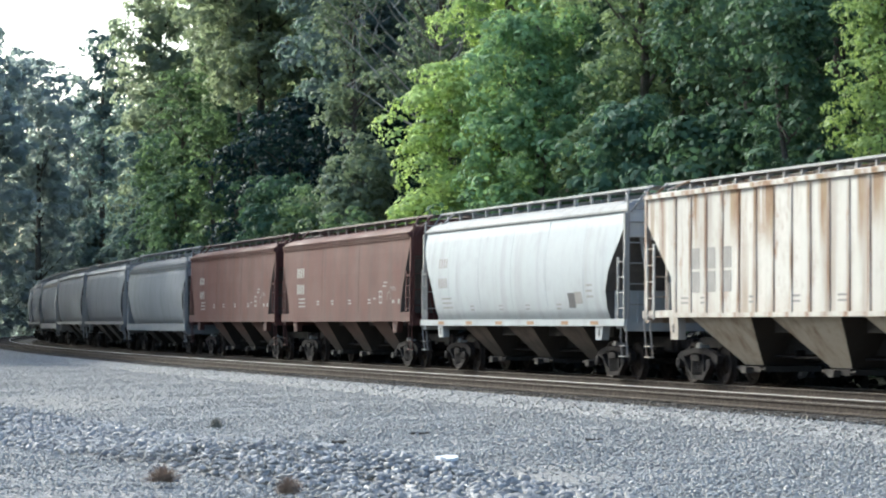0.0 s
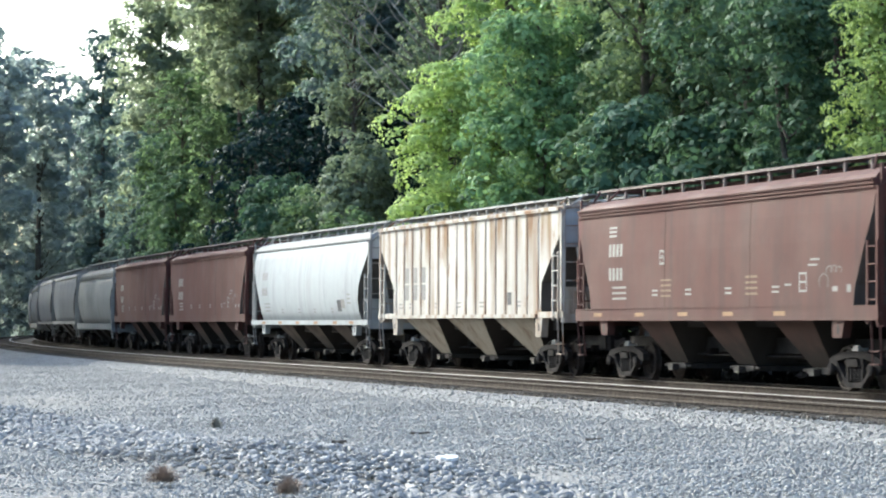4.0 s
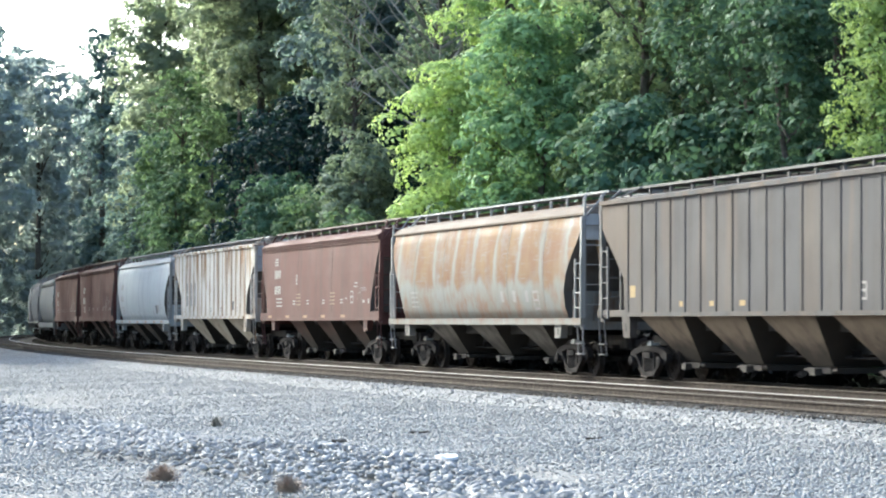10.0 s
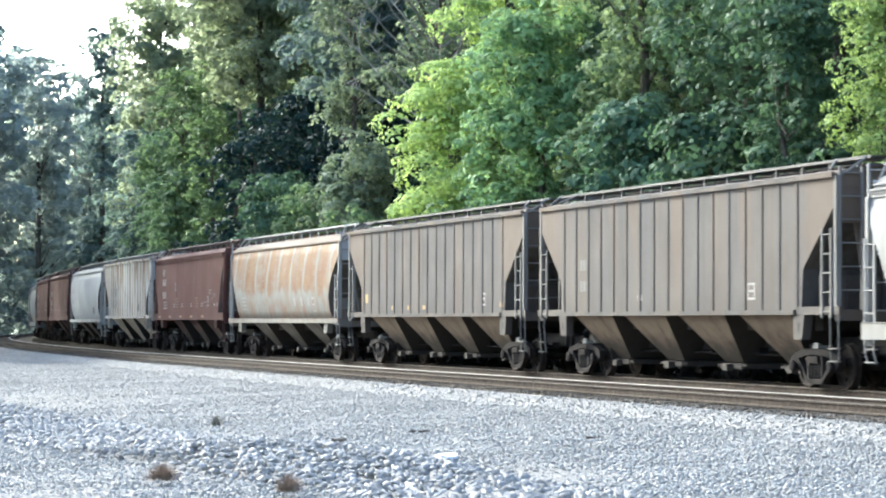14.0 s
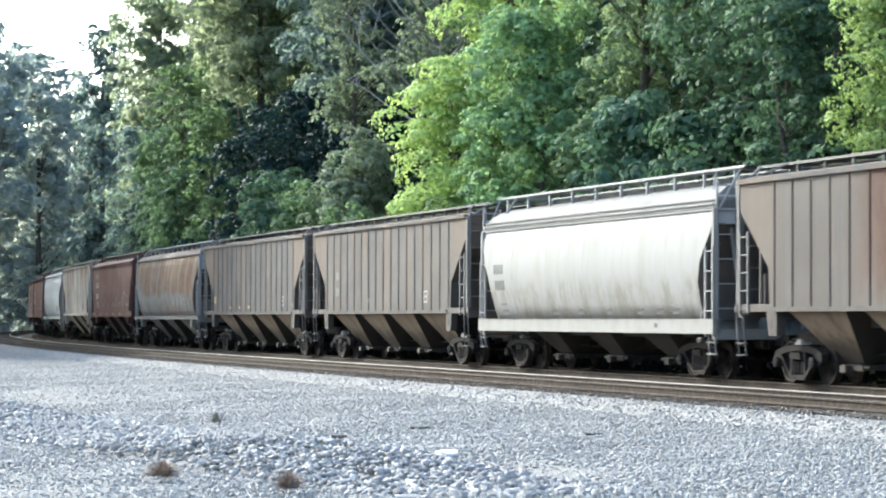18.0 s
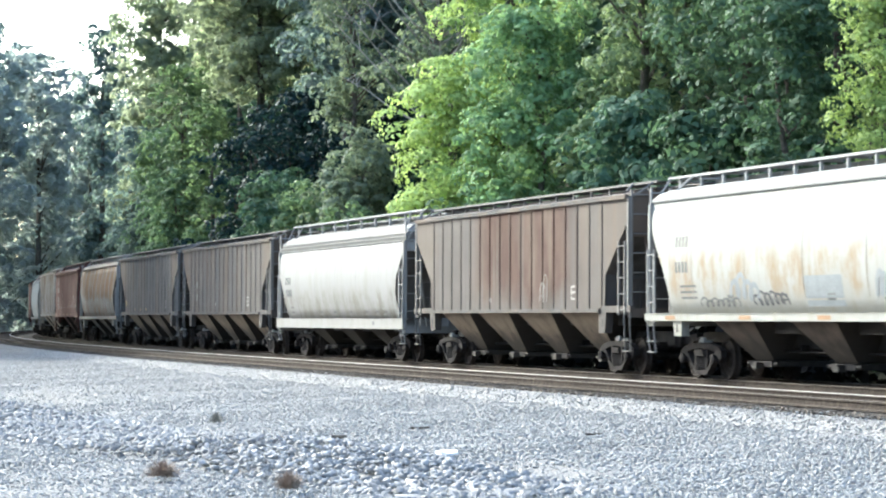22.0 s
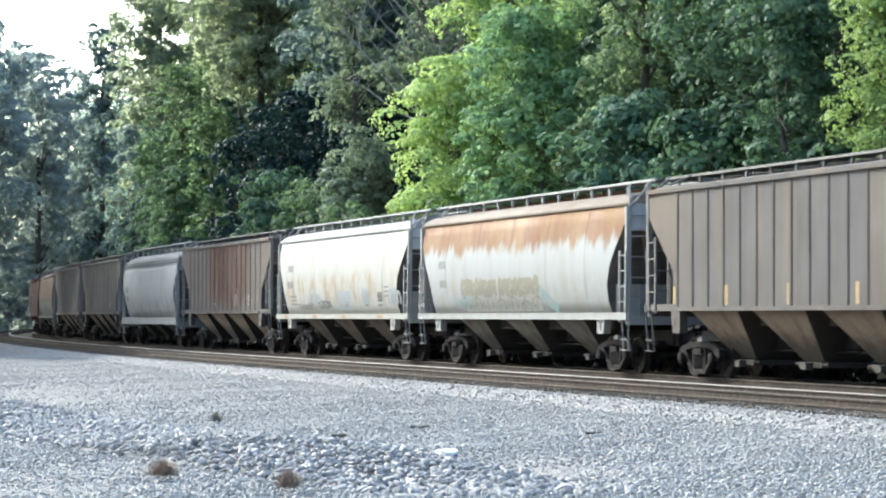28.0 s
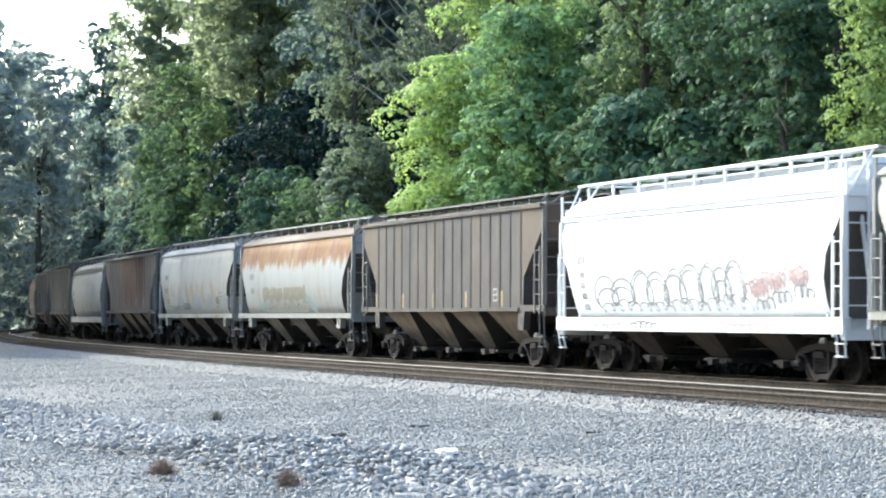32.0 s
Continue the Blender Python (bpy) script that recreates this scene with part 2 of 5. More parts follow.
# ---- the line: straight, a transition, then a curve to the right of 916 m radius ----
STEP = 0.5
LINE_S = np.arange(-110.0, 330.0 + STEP, STEP)
bend = np.clip((LINE_S - 2.34) / 33.0, 0, 1) * 0.0010916
turned_by = np.concatenate([[0], np.cumsum((bend[1:] + bend[:-1]) / 2) * STEP])
LINE_TH = 0.3043 - turned_by
step_x = np.concatenate([[0], np.cumsum(-(np.sin(LINE_TH[1:]) + np.sin(LINE_TH[:-1])) / 2) * STEP])
step_y = np.concatenate([[0], np.cumsum((np.cos(LINE_TH[1:]) + np.cos(LINE_TH[:-1])) / 2) * STEP])
LINE_X = step_x - np.interp(0, LINE_S, step_x) + 2.40
LINE_Y = step_y - np.interp(0, LINE_S, step_y) + 72.47


def on_line(s, side=0.0):
    """The plan place at s metres along the line and side metres to its left, and the heading."""
    th = float(np.interp(s, LINE_S, LINE_TH))
    return float(np.interp(s, LINE_S, LINE_X)) - side * math.cos(th), float(np.interp(s, LINE_S, LINE_Y)) - side * math.sin(th), th


def on_line_many(s, side):
    th = np.interp(s, LINE_S, LINE_TH)
    return np.interp(s, LINE_S, LINE_X) - side * np.cos(th), np.interp(s, LINE_S, LINE_Y) - side * np.sin(th), th


def swept(profile, s_values, side, closed=True):
    """A profile of (y to the left, z) swept along the line."""
    sh = Shape()
    m = len(profile)
    for s in s_values:
        for y, z in profile:
            px, py, _ = on_line(s, side + y)
            sh.v.append((px, py, z))
    for i in range(len(s_values) - 1):
        for j in range(m if closed else m - 1):
            a, b = i * m + j, i * m + (j + 1) % m
            sh.f.append((a, b, b + m, a + m))
    if closed:
        sh.f += [tuple(range(m - 1, -1, -1)), tuple((len(s_values) - 1) * m + j for j in range(m))]
    return sh


# ---- ground ----
NEAR_TRACK = 3.9
rng = np.random.default_rng(5)


def ground_height(x, y):
    """The lie of the land: flat gravel, the raised track bed, a wooded slope behind it."""
    near = np.hypot(x[..., None] - LINE_X[::8], y[..., None] - LINE_Y[::8])
    k = near.argmin(-1)
    s = LINE_S[::8][k]
    thk = LINE_TH[::8][k]
    side = -(x - LINE_X[::8][k]) * np.cos(thk) - (y - LINE_Y[::8][k]) * np.sin(thk)
    z = np.full(x.shape, -0.45)
    back = np.clip((-side - 6.0) / 30.0, 0, 3)
    z = z + np.where(side < -6, back * 15.0, 0)
    left = np.clip((side - 14.0) / 30.0, 0, 3) * np.clip((y - 90) / 60, 0, 1)
    z = z + left * 6.0
    return z, side, s


def worn_patches(x, y):
    """Where the yard is worn down to pale sand."""
    return np.exp(-((x - 0.3) / 1.7) ** 2 - ((y - 29.5) / 3.0) ** 2) + 0.6 * np.exp(-((x + 9.0) / 3.0) ** 2 - ((y - 58) / 9) ** 2) + 0.5 * np.exp(-((x + 4.4) / 1.6) ** 2 - ((y - 26.5) / 4) ** 2)


GROUND_MAT = []


def make_ground():
    xs = np.concatenate([np.array([-4000, -1200, -500, -250]), np.arange(-140, 141, 2.0), np.array([250, 500, 1200, 4000])])
    ys = np.concatenate([np.array([-4000, -1200, -400, -150, -60]), np.arange(-20, 420, 2.0), np.array([500, 700, 1200, 4000])])
    gx, gy = np.meshgrid(xs, ys)
    gz, _, _ = ground_height(gx, gy)
    gz = gz + 0.012 * np.sin(gx * 1.3 + gy * 0.4) * np.sin(gy * 0.9)
    n, m = gx.shape
    idx = np.arange(n * m).reshape(n, m)
    faces = np.stack([idx[:-1, :-1], idx[:-1, 1:], idx[1:, 1:], idx[1:, :-1]], -1).reshape(-1, 4)
    n_ = Nodes("ground_gravel_and_shaded_soil", 0.95)
    at = n_.space(world_space=True)
    cells = n_.t.nodes.new("ShaderNodeTexVoronoi")
    cells.inputs["Scale"].default_value = 19.0
    n_.t.links.new(at, cells.inputs["Vector"])
    tone = n_.axis(0, cells.outputs["Color"])
    grit = n_.mix(n_.ramp(tone, 0.0, 1.0), (0.13, 0.128, 0.125), (0.38, 0.373, 0.362))
    sandy = n_.t.nodes.new("ShaderNodeAttribute")
    sandy.attribute_name = "sandy"
    sand = n_.mix(n_.noise(6.0, 4, 0.7, at), (0.23, 0.218, 0.200), (0.35, 0.334, 0.308))
    loose = n_.ramp(n_.math("ADD", sandy.outputs["Fac"], n_.math("MULTIPLY", n_.noise(0.8, 4, 0.65, at), 0.6)), 0.45, 1.0, 0.0, 0.7)
    grit = n_.mix(loose, grit, sand)
    grit = n_.mix(n_.ramp(cells.outputs["Distance"], 0.25, 0.75, 0.0, 0.5), grit, (0.15, 0.147, 0.143))
    # soil beyond the line: its shade is put into the near-black colour
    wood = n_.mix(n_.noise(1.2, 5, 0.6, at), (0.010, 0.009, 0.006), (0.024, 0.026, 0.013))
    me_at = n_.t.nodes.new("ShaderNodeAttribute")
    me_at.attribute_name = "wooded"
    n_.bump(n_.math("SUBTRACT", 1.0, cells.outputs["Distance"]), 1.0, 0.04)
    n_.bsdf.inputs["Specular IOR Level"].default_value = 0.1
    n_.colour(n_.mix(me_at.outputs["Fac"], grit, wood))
    GROUND_MAT.append(n_.mat)
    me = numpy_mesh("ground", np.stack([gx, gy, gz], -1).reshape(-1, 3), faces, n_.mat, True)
    _, side, _ = ground_height(gx, gy)
    a = me.attributes.new("sandy", "FLOAT", "POINT")
    a.data.foreach_set("value", np.clip(worn_patches(gx, gy), 0, 1).astype(np.float32).ravel())
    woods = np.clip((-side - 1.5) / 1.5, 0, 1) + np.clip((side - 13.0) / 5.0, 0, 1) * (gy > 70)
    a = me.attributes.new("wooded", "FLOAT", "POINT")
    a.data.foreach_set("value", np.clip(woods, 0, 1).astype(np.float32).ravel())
    tagged(new("ground", me), "pale grey gravel yard rising into a wooded bank", "ground", kind="structure")


make_ground()


def pebbles(n, base_verts, base_faces, place, size, material, name, flat=0.7, rough=0.16):
    """n stones, each a turned and stretched copy of a rough base form."""
    k = len(base_verts)
    q = rng.normal(size=(n, 4))
    q /= np.linalg.norm(q, axis=1)[:, None]
    w, x, y, z = q.T
    rot = np.stack([1 - 2 * (y * y + z * z), 2 * (x * y - z * w), 2 * (x * z + y * w), 2 * (x * y + z * w), 1 - 2 * (x * x + z * z), 2 * (y * z - x * w),
                    2 * (x * z - y * w), 2 * (y * z + x * w), 1 - 2 * (x * x + y * y)], -1).reshape(n, 3, 3)
    form = base_verts[None] * rng.uniform(0.5, 1.45, (n, 1, 3)) * (1 + rng.normal(0, rough, (n, k, 1)))
    v = np.einsum("nij,nkj->nki", rot, form) * size[:, None, None]
    v[:, :, 2] *= flat
    v += place[:, None, :]
    f = (base_faces[None] + (np.arange(n) * k)[:, None, None]).reshape(-1, 3)
    return numpy_mesh(name, v.reshape(-1, 3), f, material)


OCTA_V = np.array([(1, 0, 0), (-1, 0, 0), (0, 1, 0), (0, -1, 0), (0, 0, 1), (0, 0, -1)], float)
OCTA_F = np.array([(0, 2, 4), (2, 1, 4), (1, 3, 4), (3, 0, 4), (2, 0, 5), (1, 2, 5), (3, 1, 5), (0, 3, 5)])

BOX_V = np.array([(x, y, z) for z in (-0.7, 0.7) for x, y in ((-0.7, -0.7), (0.7, -0.7), (0.7, 0.7), (-0.7, 0.7))])
BOX_F = np.array([(0, 2, 1), (0, 3, 2), (4, 5, 6), (4, 6, 7), (0, 1, 5), (0, 5, 4), (1, 2, 6), (1, 6, 5), (2, 3, 7), (2, 7, 6), (3, 0, 4), (3, 4, 7)])


def scatter_gravel():
    n = 135000
    y = 21 + 95 * rng.random(n) ** 1.5
    x = (rng.random(n) * 2 - 1) * 0.185 * y
    z, side, s = ground_height(x, y)
    keep = (side > 5.25 + 0.25 * np.sin(s * 1.7) + rng.normal(0, 0.12, n)) & (y < 116)
    # worn, sandy stretches of the yard carry fewer stones
    keep &= rng.random(n) > 0.9 * np.clip(worn_patches(x, y) * 1.3, 0, 1)
    x, y, side = x[keep], y[keep], side[keep]
    z = np.interp(side, [5.2, 5.7, 6.2], [-0.215, -0.27, -0.45])
    size = (0.012 + 0.025 * rng.random(len(x)) ** 1.5) * np.where(x > -2, 0.98, 0.88)
    me = pebbles(len(x), OCTA_V, OCTA_F, np.stack([x, y, z + size * 0.3], -1), size, M_STONE, "gravel_stones")
    tagged(new("gravel_stones", me), "loose pale grey crushed stone over the yard", "gravel", kind="stuff")


BANK_A, BANK_B = np.array([-10.2, 50.0]), np.array([0.9, 25.6])


def make_rock_bank():
    """A low windrow of broken stone along the yard."""
    along = (BANK_B - BANK_A) / np.linalg.norm(BANK_B - BANK_A)
    across = np.array([-along[1], along[0]])
    n = 14500
    u = rng.random(n)
    v = rng.uniform(-1, 1, n) * rng.uniform(0.75, 1.0, n)
    half = 2.3 - 0.9 * u
    p = BANK_A + (BANK_B - BANK_A) * u[:, None] + across * (v * half)[:, None]
    p += rng.normal(0, 0.08, (n, 2))
    lift = 0.30 * (1 - v * v) * np.clip((1 - u) * 6, 0, 1) * np.clip(0.55 + 0.45 * np.sin(u * 9 + 1), 0.3, 1)
    size = 0.020 + 0.038 * rng.random(n) ** 1.7
    place = np.stack([p[:, 0], p[:, 1], -0.45 + lift * rng.uniform(0.75, 1.0, n)], -1)
    bank = tagged(new("rock_bank"), "low bank of broken grey stone across the yard", "rocks")
    mound_v, mound_f = [], []
    for i in range(25):
        for k in range(9):
            uu, vv = i / 24, k / 4 - 1
            q = BANK_A + (BANK_B - BANK_A) * uu + across * vv * (2.3 - 0.9 * uu)
            hh = 0.26 * (1 - vv * vv) * min(1, (1 - uu) * 6) * max(0.3, 0.55 + 0.45 * math.sin(uu * 9 + 1))
            mound_v.append((q[0], q[1], -0.49 + hh))
    for i in range(24):
        for k in range(8):
            a = i * 9 + k
            mound_f.append((a, a + 1, a + 10, a + 9))
    mound = Shape().add(mound_v, mound_f)
    part("mound", mound, M_GRAVEL, bank, "fine grit between the stones")
    forms = []
    for i in range(14):
        r = np.random.default_rng(40 + i)
        form = BOX_V * r.uniform(0.65, 1.35, (1, 3)) + r.uniform(-0.42, 0.42, (8, 3))
        forms.append(numpy_mesh("rock", form, BOX_F, M_ROCK))
    order = np.argsort(place[:, 1] - size * 30)
    for i in order[:300]:
        rock = part("rock", forms[i % 14], None, bank)
        sz = float(size[i]) * 1.15
        rock.matrix_basis = Matrix.LocRotScale(tuple(place[i]), Euler((rng.uniform(-0.5, 0.5), rng.uniform(-0.5, 0.5), rng.uniform(0, 6.28))), (sz * 1.6, sz * 0.9, sz * 0.62))
    rest = order[300:]
    me = pebbles(len(rest), BOX_V, BOX_F, place[rest], size[rest], M_ROCK, "rubble", 0.62, 0.30)
    tagged(part("rubble", me, None, bank), kind="stuff")


make_rock_bank()


scatter_gravel()


def make_tracks():
    s_all = np.concatenate([np.arange(-75, 60, 3.0), np.arange(60, 330, 6.0)])
    foot = [(-0.07, -0.17), (0.07, -0.17), (0.07, -0.155), (0.014, -0.13), (0.012, -0.045), (0.036, -0.038), (0.036, -0.014), (-0.036, -0.014), (-0.036, -0.038), (-0.012, -0.045), (-0.014, -0.13), (-0.07, -0.155)]
    top = [(-0.0375, -0.016), (0.0375, -0.016), (0.0375, -0.006), (0.028, 0.0), (-0.028, 0.0), (-0.0375, -0.006)]
    tie = Shape().box(-1.3, 1.3, -0.115, 0.115, -0.36, -0.185).mesh("tie", M_TIE)
    for name, side, label in (("track", 0.0, "railway track under the train, rusty rails on timber ties"), ("track", NEAR_TRACK, "empty railway track with a bright worn rail head")):
        track = tagged(new(name), label, "railway track", kind="structure")
        for y in (-0.7525, 0.7525):
            rail = part("rail", swept(foot, s_all, side + y), M_RAIL, track, "rusty brown steel rail")
            bright = side > 0 and y < 0
            part("running_surface", swept(top, s_all, side + y), M_HEAD if bright else M_DULL, rail, "polished rail head" if bright else "dull worn rail head")
        far = Shape()
        for i, s in enumerate(np.arange(-74, 320, 0.53)):
            px, py, th = on_line(s, side)
            if -32 < s < 75 and side > 0 or -32 < s < 20:
                ob = part("tie", tie, M_TIE, track)
                ob.matrix_basis = pose(px, py, random.uniform(-0.012, 0.006), 0, 0, math.degrees(th) + random.uniform(-1, 1))
            else:
                m = pose(px, py, 0, 0, 0, math.degrees(th))
                far.hexa([m @ Vector(p) for p in ((-1.3, -0.115, -0.36), (1.3, -0.115, -0.36), (1.3, 0.115, -0.36), (-1.3, 0.115, -0.36), (-1.3, -0.115, -0.185), (1.3, -0.115, -0.185), (1.3, 0.115, -0.185), (-1.3, 0.115, -0.185))])
        tagged(part("ties_far", far, M_TIE, track), kind="stuff")
    bed = swept([(-2.9, -0.6), (-2.0, -0.25), (2.0, -0.24), (5.28, -0.22), (5.34, -0.5)], s_all, 0, False)
    shoulder = swept([(5.2, -0.232), (5.7, -0.285), (6.25, -0.47), (6.6, -0.49)], s_all, 0, False)
    tagged(new("gravel_shoulder", shoulder.mesh("gravel_shoulder", GROUND_MAT[0])), "pale grey gravel shoulder sloping off the track bed", "gravel", kind="structure")
    tagged(new("track_bed", bed.mesh("track_bed", M_BALLAST)), "brown stone ballast bed under both tracks", "ballast", kind="structure")
    n = 24000
    s = -32 + 150 * rng.random(n) ** 1.7
    side = np.where(rng.random(n) < 0.8, rng.uniform(4.2, 5.35, n), rng.uniform(1.0, 4.2, n))
    x, y, _ = on_line_many(s, side)
    z = np.interp(side, [2.0, 5.25, 5.7, 6.2], [-0.235, -0.215, -0.275, -0.47])
    size = rng.uniform(0.018, 0.042, n)
    me = pebbles(n, OCTA_V, OCTA_F, np.stack([x, y, z + size * 0.2], -1), size, M_BALLAST, "ballast_stones")
    tagged(new("ballast_stones", me), "brown dusty ballast stones between and beside the rails", "ballast", kind="stuff")


make_tracks()


# ---- the train ----
def loft(rows, nx=10, caps=True):
    """A car body from rows of (half width, height, half length), bottom to top; mirrored across, closed at both ends."""
    sh = Shape()
    m = len(rows)
    ring = [(y, z, e) for y, z, e in rows] + [(-y, z, e) for y, z, e in reversed(rows) if y > 0.001]
    k = len(ring)
    for i in range(nx + 1):
        u = i / nx * 2 - 1
        sh.v += [(u * e, y, z) for y, z, e in ring]
    for i in range(nx):
        for j in range(k):
            a, b = i * k + j, i * k + (j + 1) % k
            sh.f.append((a, b, b + k, a + k))
    if not caps:
        return sh
    # the ends, level by level
    for first, flip in ((0, False), (nx * k, True)):
        base = len(sh.v)
        sh.v += sh.v[first:first + k]
        for j in range(m - 1):
            a, b = j, j + 1
            c, d = k - 1 - j, k - 2 - j
            if b == d or c <= b:
                if c > b:
                    face = (base + a, base + c, base + b)
                else:
                    continue
            else:
                face = (base + a, base + c, base + d, base + b)
            sh.f.append(face[::-1] if flip else face)
    return sh


def end_sheet(rows, d):
    """The sloping end sheet of a body made of the same rows."""
    sh = Shape()
    n = len(rows)
    for y, z, e in rows:
        sh.v += [(d * e, -y, z), (d * e, y, z)]
    for i in range(n - 1):
        face = (2 * i, 2 * i + 1, 2 * i + 3, 2 * i + 2)
        sh.f.append(face if d > 0 else face[::-1])
    return sh


def arc_roof(half, eave, crown, end, drop=0.0, n=6):
    """Rows for a curved roof from the eave to the crown."""
    return [(half * math.cos(math.pi / 2 * i / n), eave + (crown - eave) * math.sin(math.pi / 2 * i / n), end - drop * i / n) for i in range(n + 1)]


SHARED = {}


def shared(key, make):
    if key not in SHARED:
        SHARED[key] = make()
    return SHARED[key]


WHEEL_R = 0.457


def wheelset_mesh():
    sh = Shape()
    for side in (1, -1):
        prof = [(0.09, 0.60), (0.16, 0.62), (0.20, 0.70), (0.36, 0.71), (0.40, 0.67), (0.487, 0.675), (0.487, 0.705), (WHEEL_R, 0.72), (WHEEL_R - 0.006, 0.815), (0.40, 0.82), (0.37, 0.775), (0.20, 0.76), (0.15, 0.82), (0.08, 0.83)]
        sh.turned([(r, y * side) for r, y in prof], n=24)
    sh.turned([(0.08, -0.62), (0.08, 0.62)], n=10)
    sh.turned([(0.075, 0.82), (0.075, 1.12)], n=10)
    sh.turned([(0.075, -1.12), (0.075, -0.82)], n=10)
    # a chalk-marked balance lug on the plate, so that the turning shows
    sh.box(-0.30, -0.22, 0.765, 0.80, -0.05, 0.05)
    return sh.mesh("wheelset", M_WHEEL, False)


def sideframe_mesh():
    """Cast side frame: one plate with two triangular windows and a spring opening."""
    outer = [(-1.12, 0.48), (-1.12, 0.64), (-0.95, 0.72), (-0.50, 0.80), (0.50, 0.80), (0.95, 0.72), (1.12, 0.64), (1.12, 0.48), (1.0, 0.36), (0.82, 0.40), (0.66, 0.38), (0.32, 0.10), (-0.32, 0.10), (-0.66, 0.38), (-0.82, 0.40), (-1.0, 0.36)]
    holes = [[(0.36, 0.68), (0.78, 0.61), (0.62, 0.46), (0.36, 0.24)], [(-0.36, 0.68), (-0.36, 0.24), (-0.62, 0.46), (-0.78, 0.61)], [(-0.27, 0.69), (-0.27, 0.20), (0.27, 0.20), (0.27, 0.69)]]
    bm = bmesh.new()
    edges = []
    for loop in [outer] + holes:
        vs = [bm.verts.new((x, 0.93, z)) for x, z in loop]
        edges += [bm.edges.new((vs[i], vs[(i + 1) % len(vs)])) for i in range(len(vs))]
    bmesh.ops.triangle_fill(bm, use_beauty=True, edges=edges)
    made = bmesh.ops.extrude_face_region(bm, geom=bm.faces[:])
    bmesh.ops.translate(bm, vec=(0, 0.15, 0), verts=[v for v in made["geom"] if isinstance(v, bmesh.types.BMVert)])
    bmesh.ops.recalc_face_normals(bm, faces=bm.faces[:])
    me = bpy.data.meshes.new("sideframe")
    bm.to_mesh(me)
    bm.free()
    me.materials.append(M_TRUCK)
    return me


def spring_mesh():
    """One coil spring, its turns as one wavy skin."""
    sh = Shape()
    n, rings = 10, 13
    for i in range(rings):
        r = 0.068 if i % 2 else 0.052
        sh.v += [(r * math.cos(2 * math.pi * j / n), r * math.sin(2 * math.pi * j / n), 0.22 + 0.285 * i / (rings - 1)) for j in range(n)]
    sh.f += [(i * n + j, i * n + (j + 1) % n, (i + 1) * n + (j + 1) % n, (i + 1) * n + j) for i in range(rings - 1) for j in range(n)]
    sh.f += [tuple(range(n - 1, -1, -1)), tuple((rings - 1) * n + j for j in range(n))]
    return sh.mesh("spring", M_TRUCK)


def wedge_mesh():
    sh = Shape().plate([(-0.25, 0.52), (0.25, 0.52), (0.20, 0.66), (-0.20, 0.66)], 0.86, 1.13)
    return sh.mesh("bolster_end", M_TRUCK)


def bolster_mesh():
    sh = Shape()
    sh.plate([(-0.2, 0.48), (0.2, 0.48), (0.2, 0.82), (-0.2, 0.82)], -0.9, 0.9)
    sh.bar((0, 0, 0.8), (0, 0, 0.98), 0.22, 12)
    for d in (1, -1):
        sh.bar((d * 0.38, -0.85, 0.42), (d * 0.38, 0.85, 0.42), 0.05)
        sh.bar((d * 0.36, -0.75, 0.42), (d * 0.10, 0, 0.70), 0.03)
    return sh.mesh("bolster", M_TRUCK)


def cap_mesh():
    sh = Shape().turned([(0.10, 1.12), (0.115, 1.14), (0.115, 1.19), (0.06, 1.21)], n=12)
    return sh.mesh("bearing_cap", M_TRUCK)


def spot_pad_mesh():
    """A pale pad and bar on the bolster end, added for the bright spot there."""
    sh = Shape().box(-0.13, 0.13, 0.84, 1.06, 0.815, 0.88)
    sh.bar((-0.10, 1.02, 0.90), (0.10, 1.02, 0.90), 0.035, 8)
    return sh.mesh("side_bearing", P_BOARD)


def brake_mesh():
    """Brake shoe, hanger and lever beside each wheel."""
    sh = Shape()
    sh.plate([(0.33, 0.30), (0.41, 0.30), (0.44, 0.46), (0.41, 0.62), (0.35, 0.62)], 0.66, 0.80)
    sh.bar((0.30, 0.20, 0.40), (0.52, 0.10, 0.92), 0.03)
    sh.bar((-1.18, 0.55, 0.52), (1.18, 0.55, 0.52), 0.028)
    return sh.mesh("brake_beam", M_TRUCK)


WHEELS = []


def truck(car, x):
    """A two-axle truck with its own moving wheelsets."""
    t = part("truck", shared("bolster", bolster_mesh), None, car, "dark cast-iron two-axle truck")
    t.matrix_basis = pose(x, 0, 0)
    for turn in (0, 180):
        f = part("sideframe", shared("sideframe", sideframe_mesh), None, t)
        f.matrix_basis = pose(0, 0, 0, 0, 0, turn)
        f = part("bolster_end", shared("wedge", wedge_mesh), None, t)
        f.matrix_basis = pose(0, 0, 0, 0, 0, turn)
        for sx in (-0.17, 0.0, 0.17):
            part("spring", shared("spring", spring_mesh), None, t).matrix_basis = pose(sx, 1.03 if turn == 0 else -1.03, 0)
        for a in (-0.864, 0.864):
            c = part("bearing_cap", shared("cap", cap_mesh), None, t)
            c.matrix_basis = pose(a, 0, WHEEL_R, 0, 0, turn) if turn == 0 else pose(a, 0, WHEEL_R, 0, 0, 180)
        b = part("side_bearing", shared("bearing", spot_pad_mesh), None, t, "pale pad added for the bright spot above the truck")
        b.matrix_basis = pose(0, 0, 0, 0, 0, turn)
        b = part("brake_beam", shared("brake", brake_mesh), None, t)
        b.matrix_basis = pose(0, 0, 0, 0, 0, turn)
    for a in (-0.864, 0.864):
        w = part("wheelset", shared("wheelset", wheelset_mesh), None, t)
        w.matrix_basis = pose(a, 0, WHEEL_R)
        WHEELS.append((w, a))


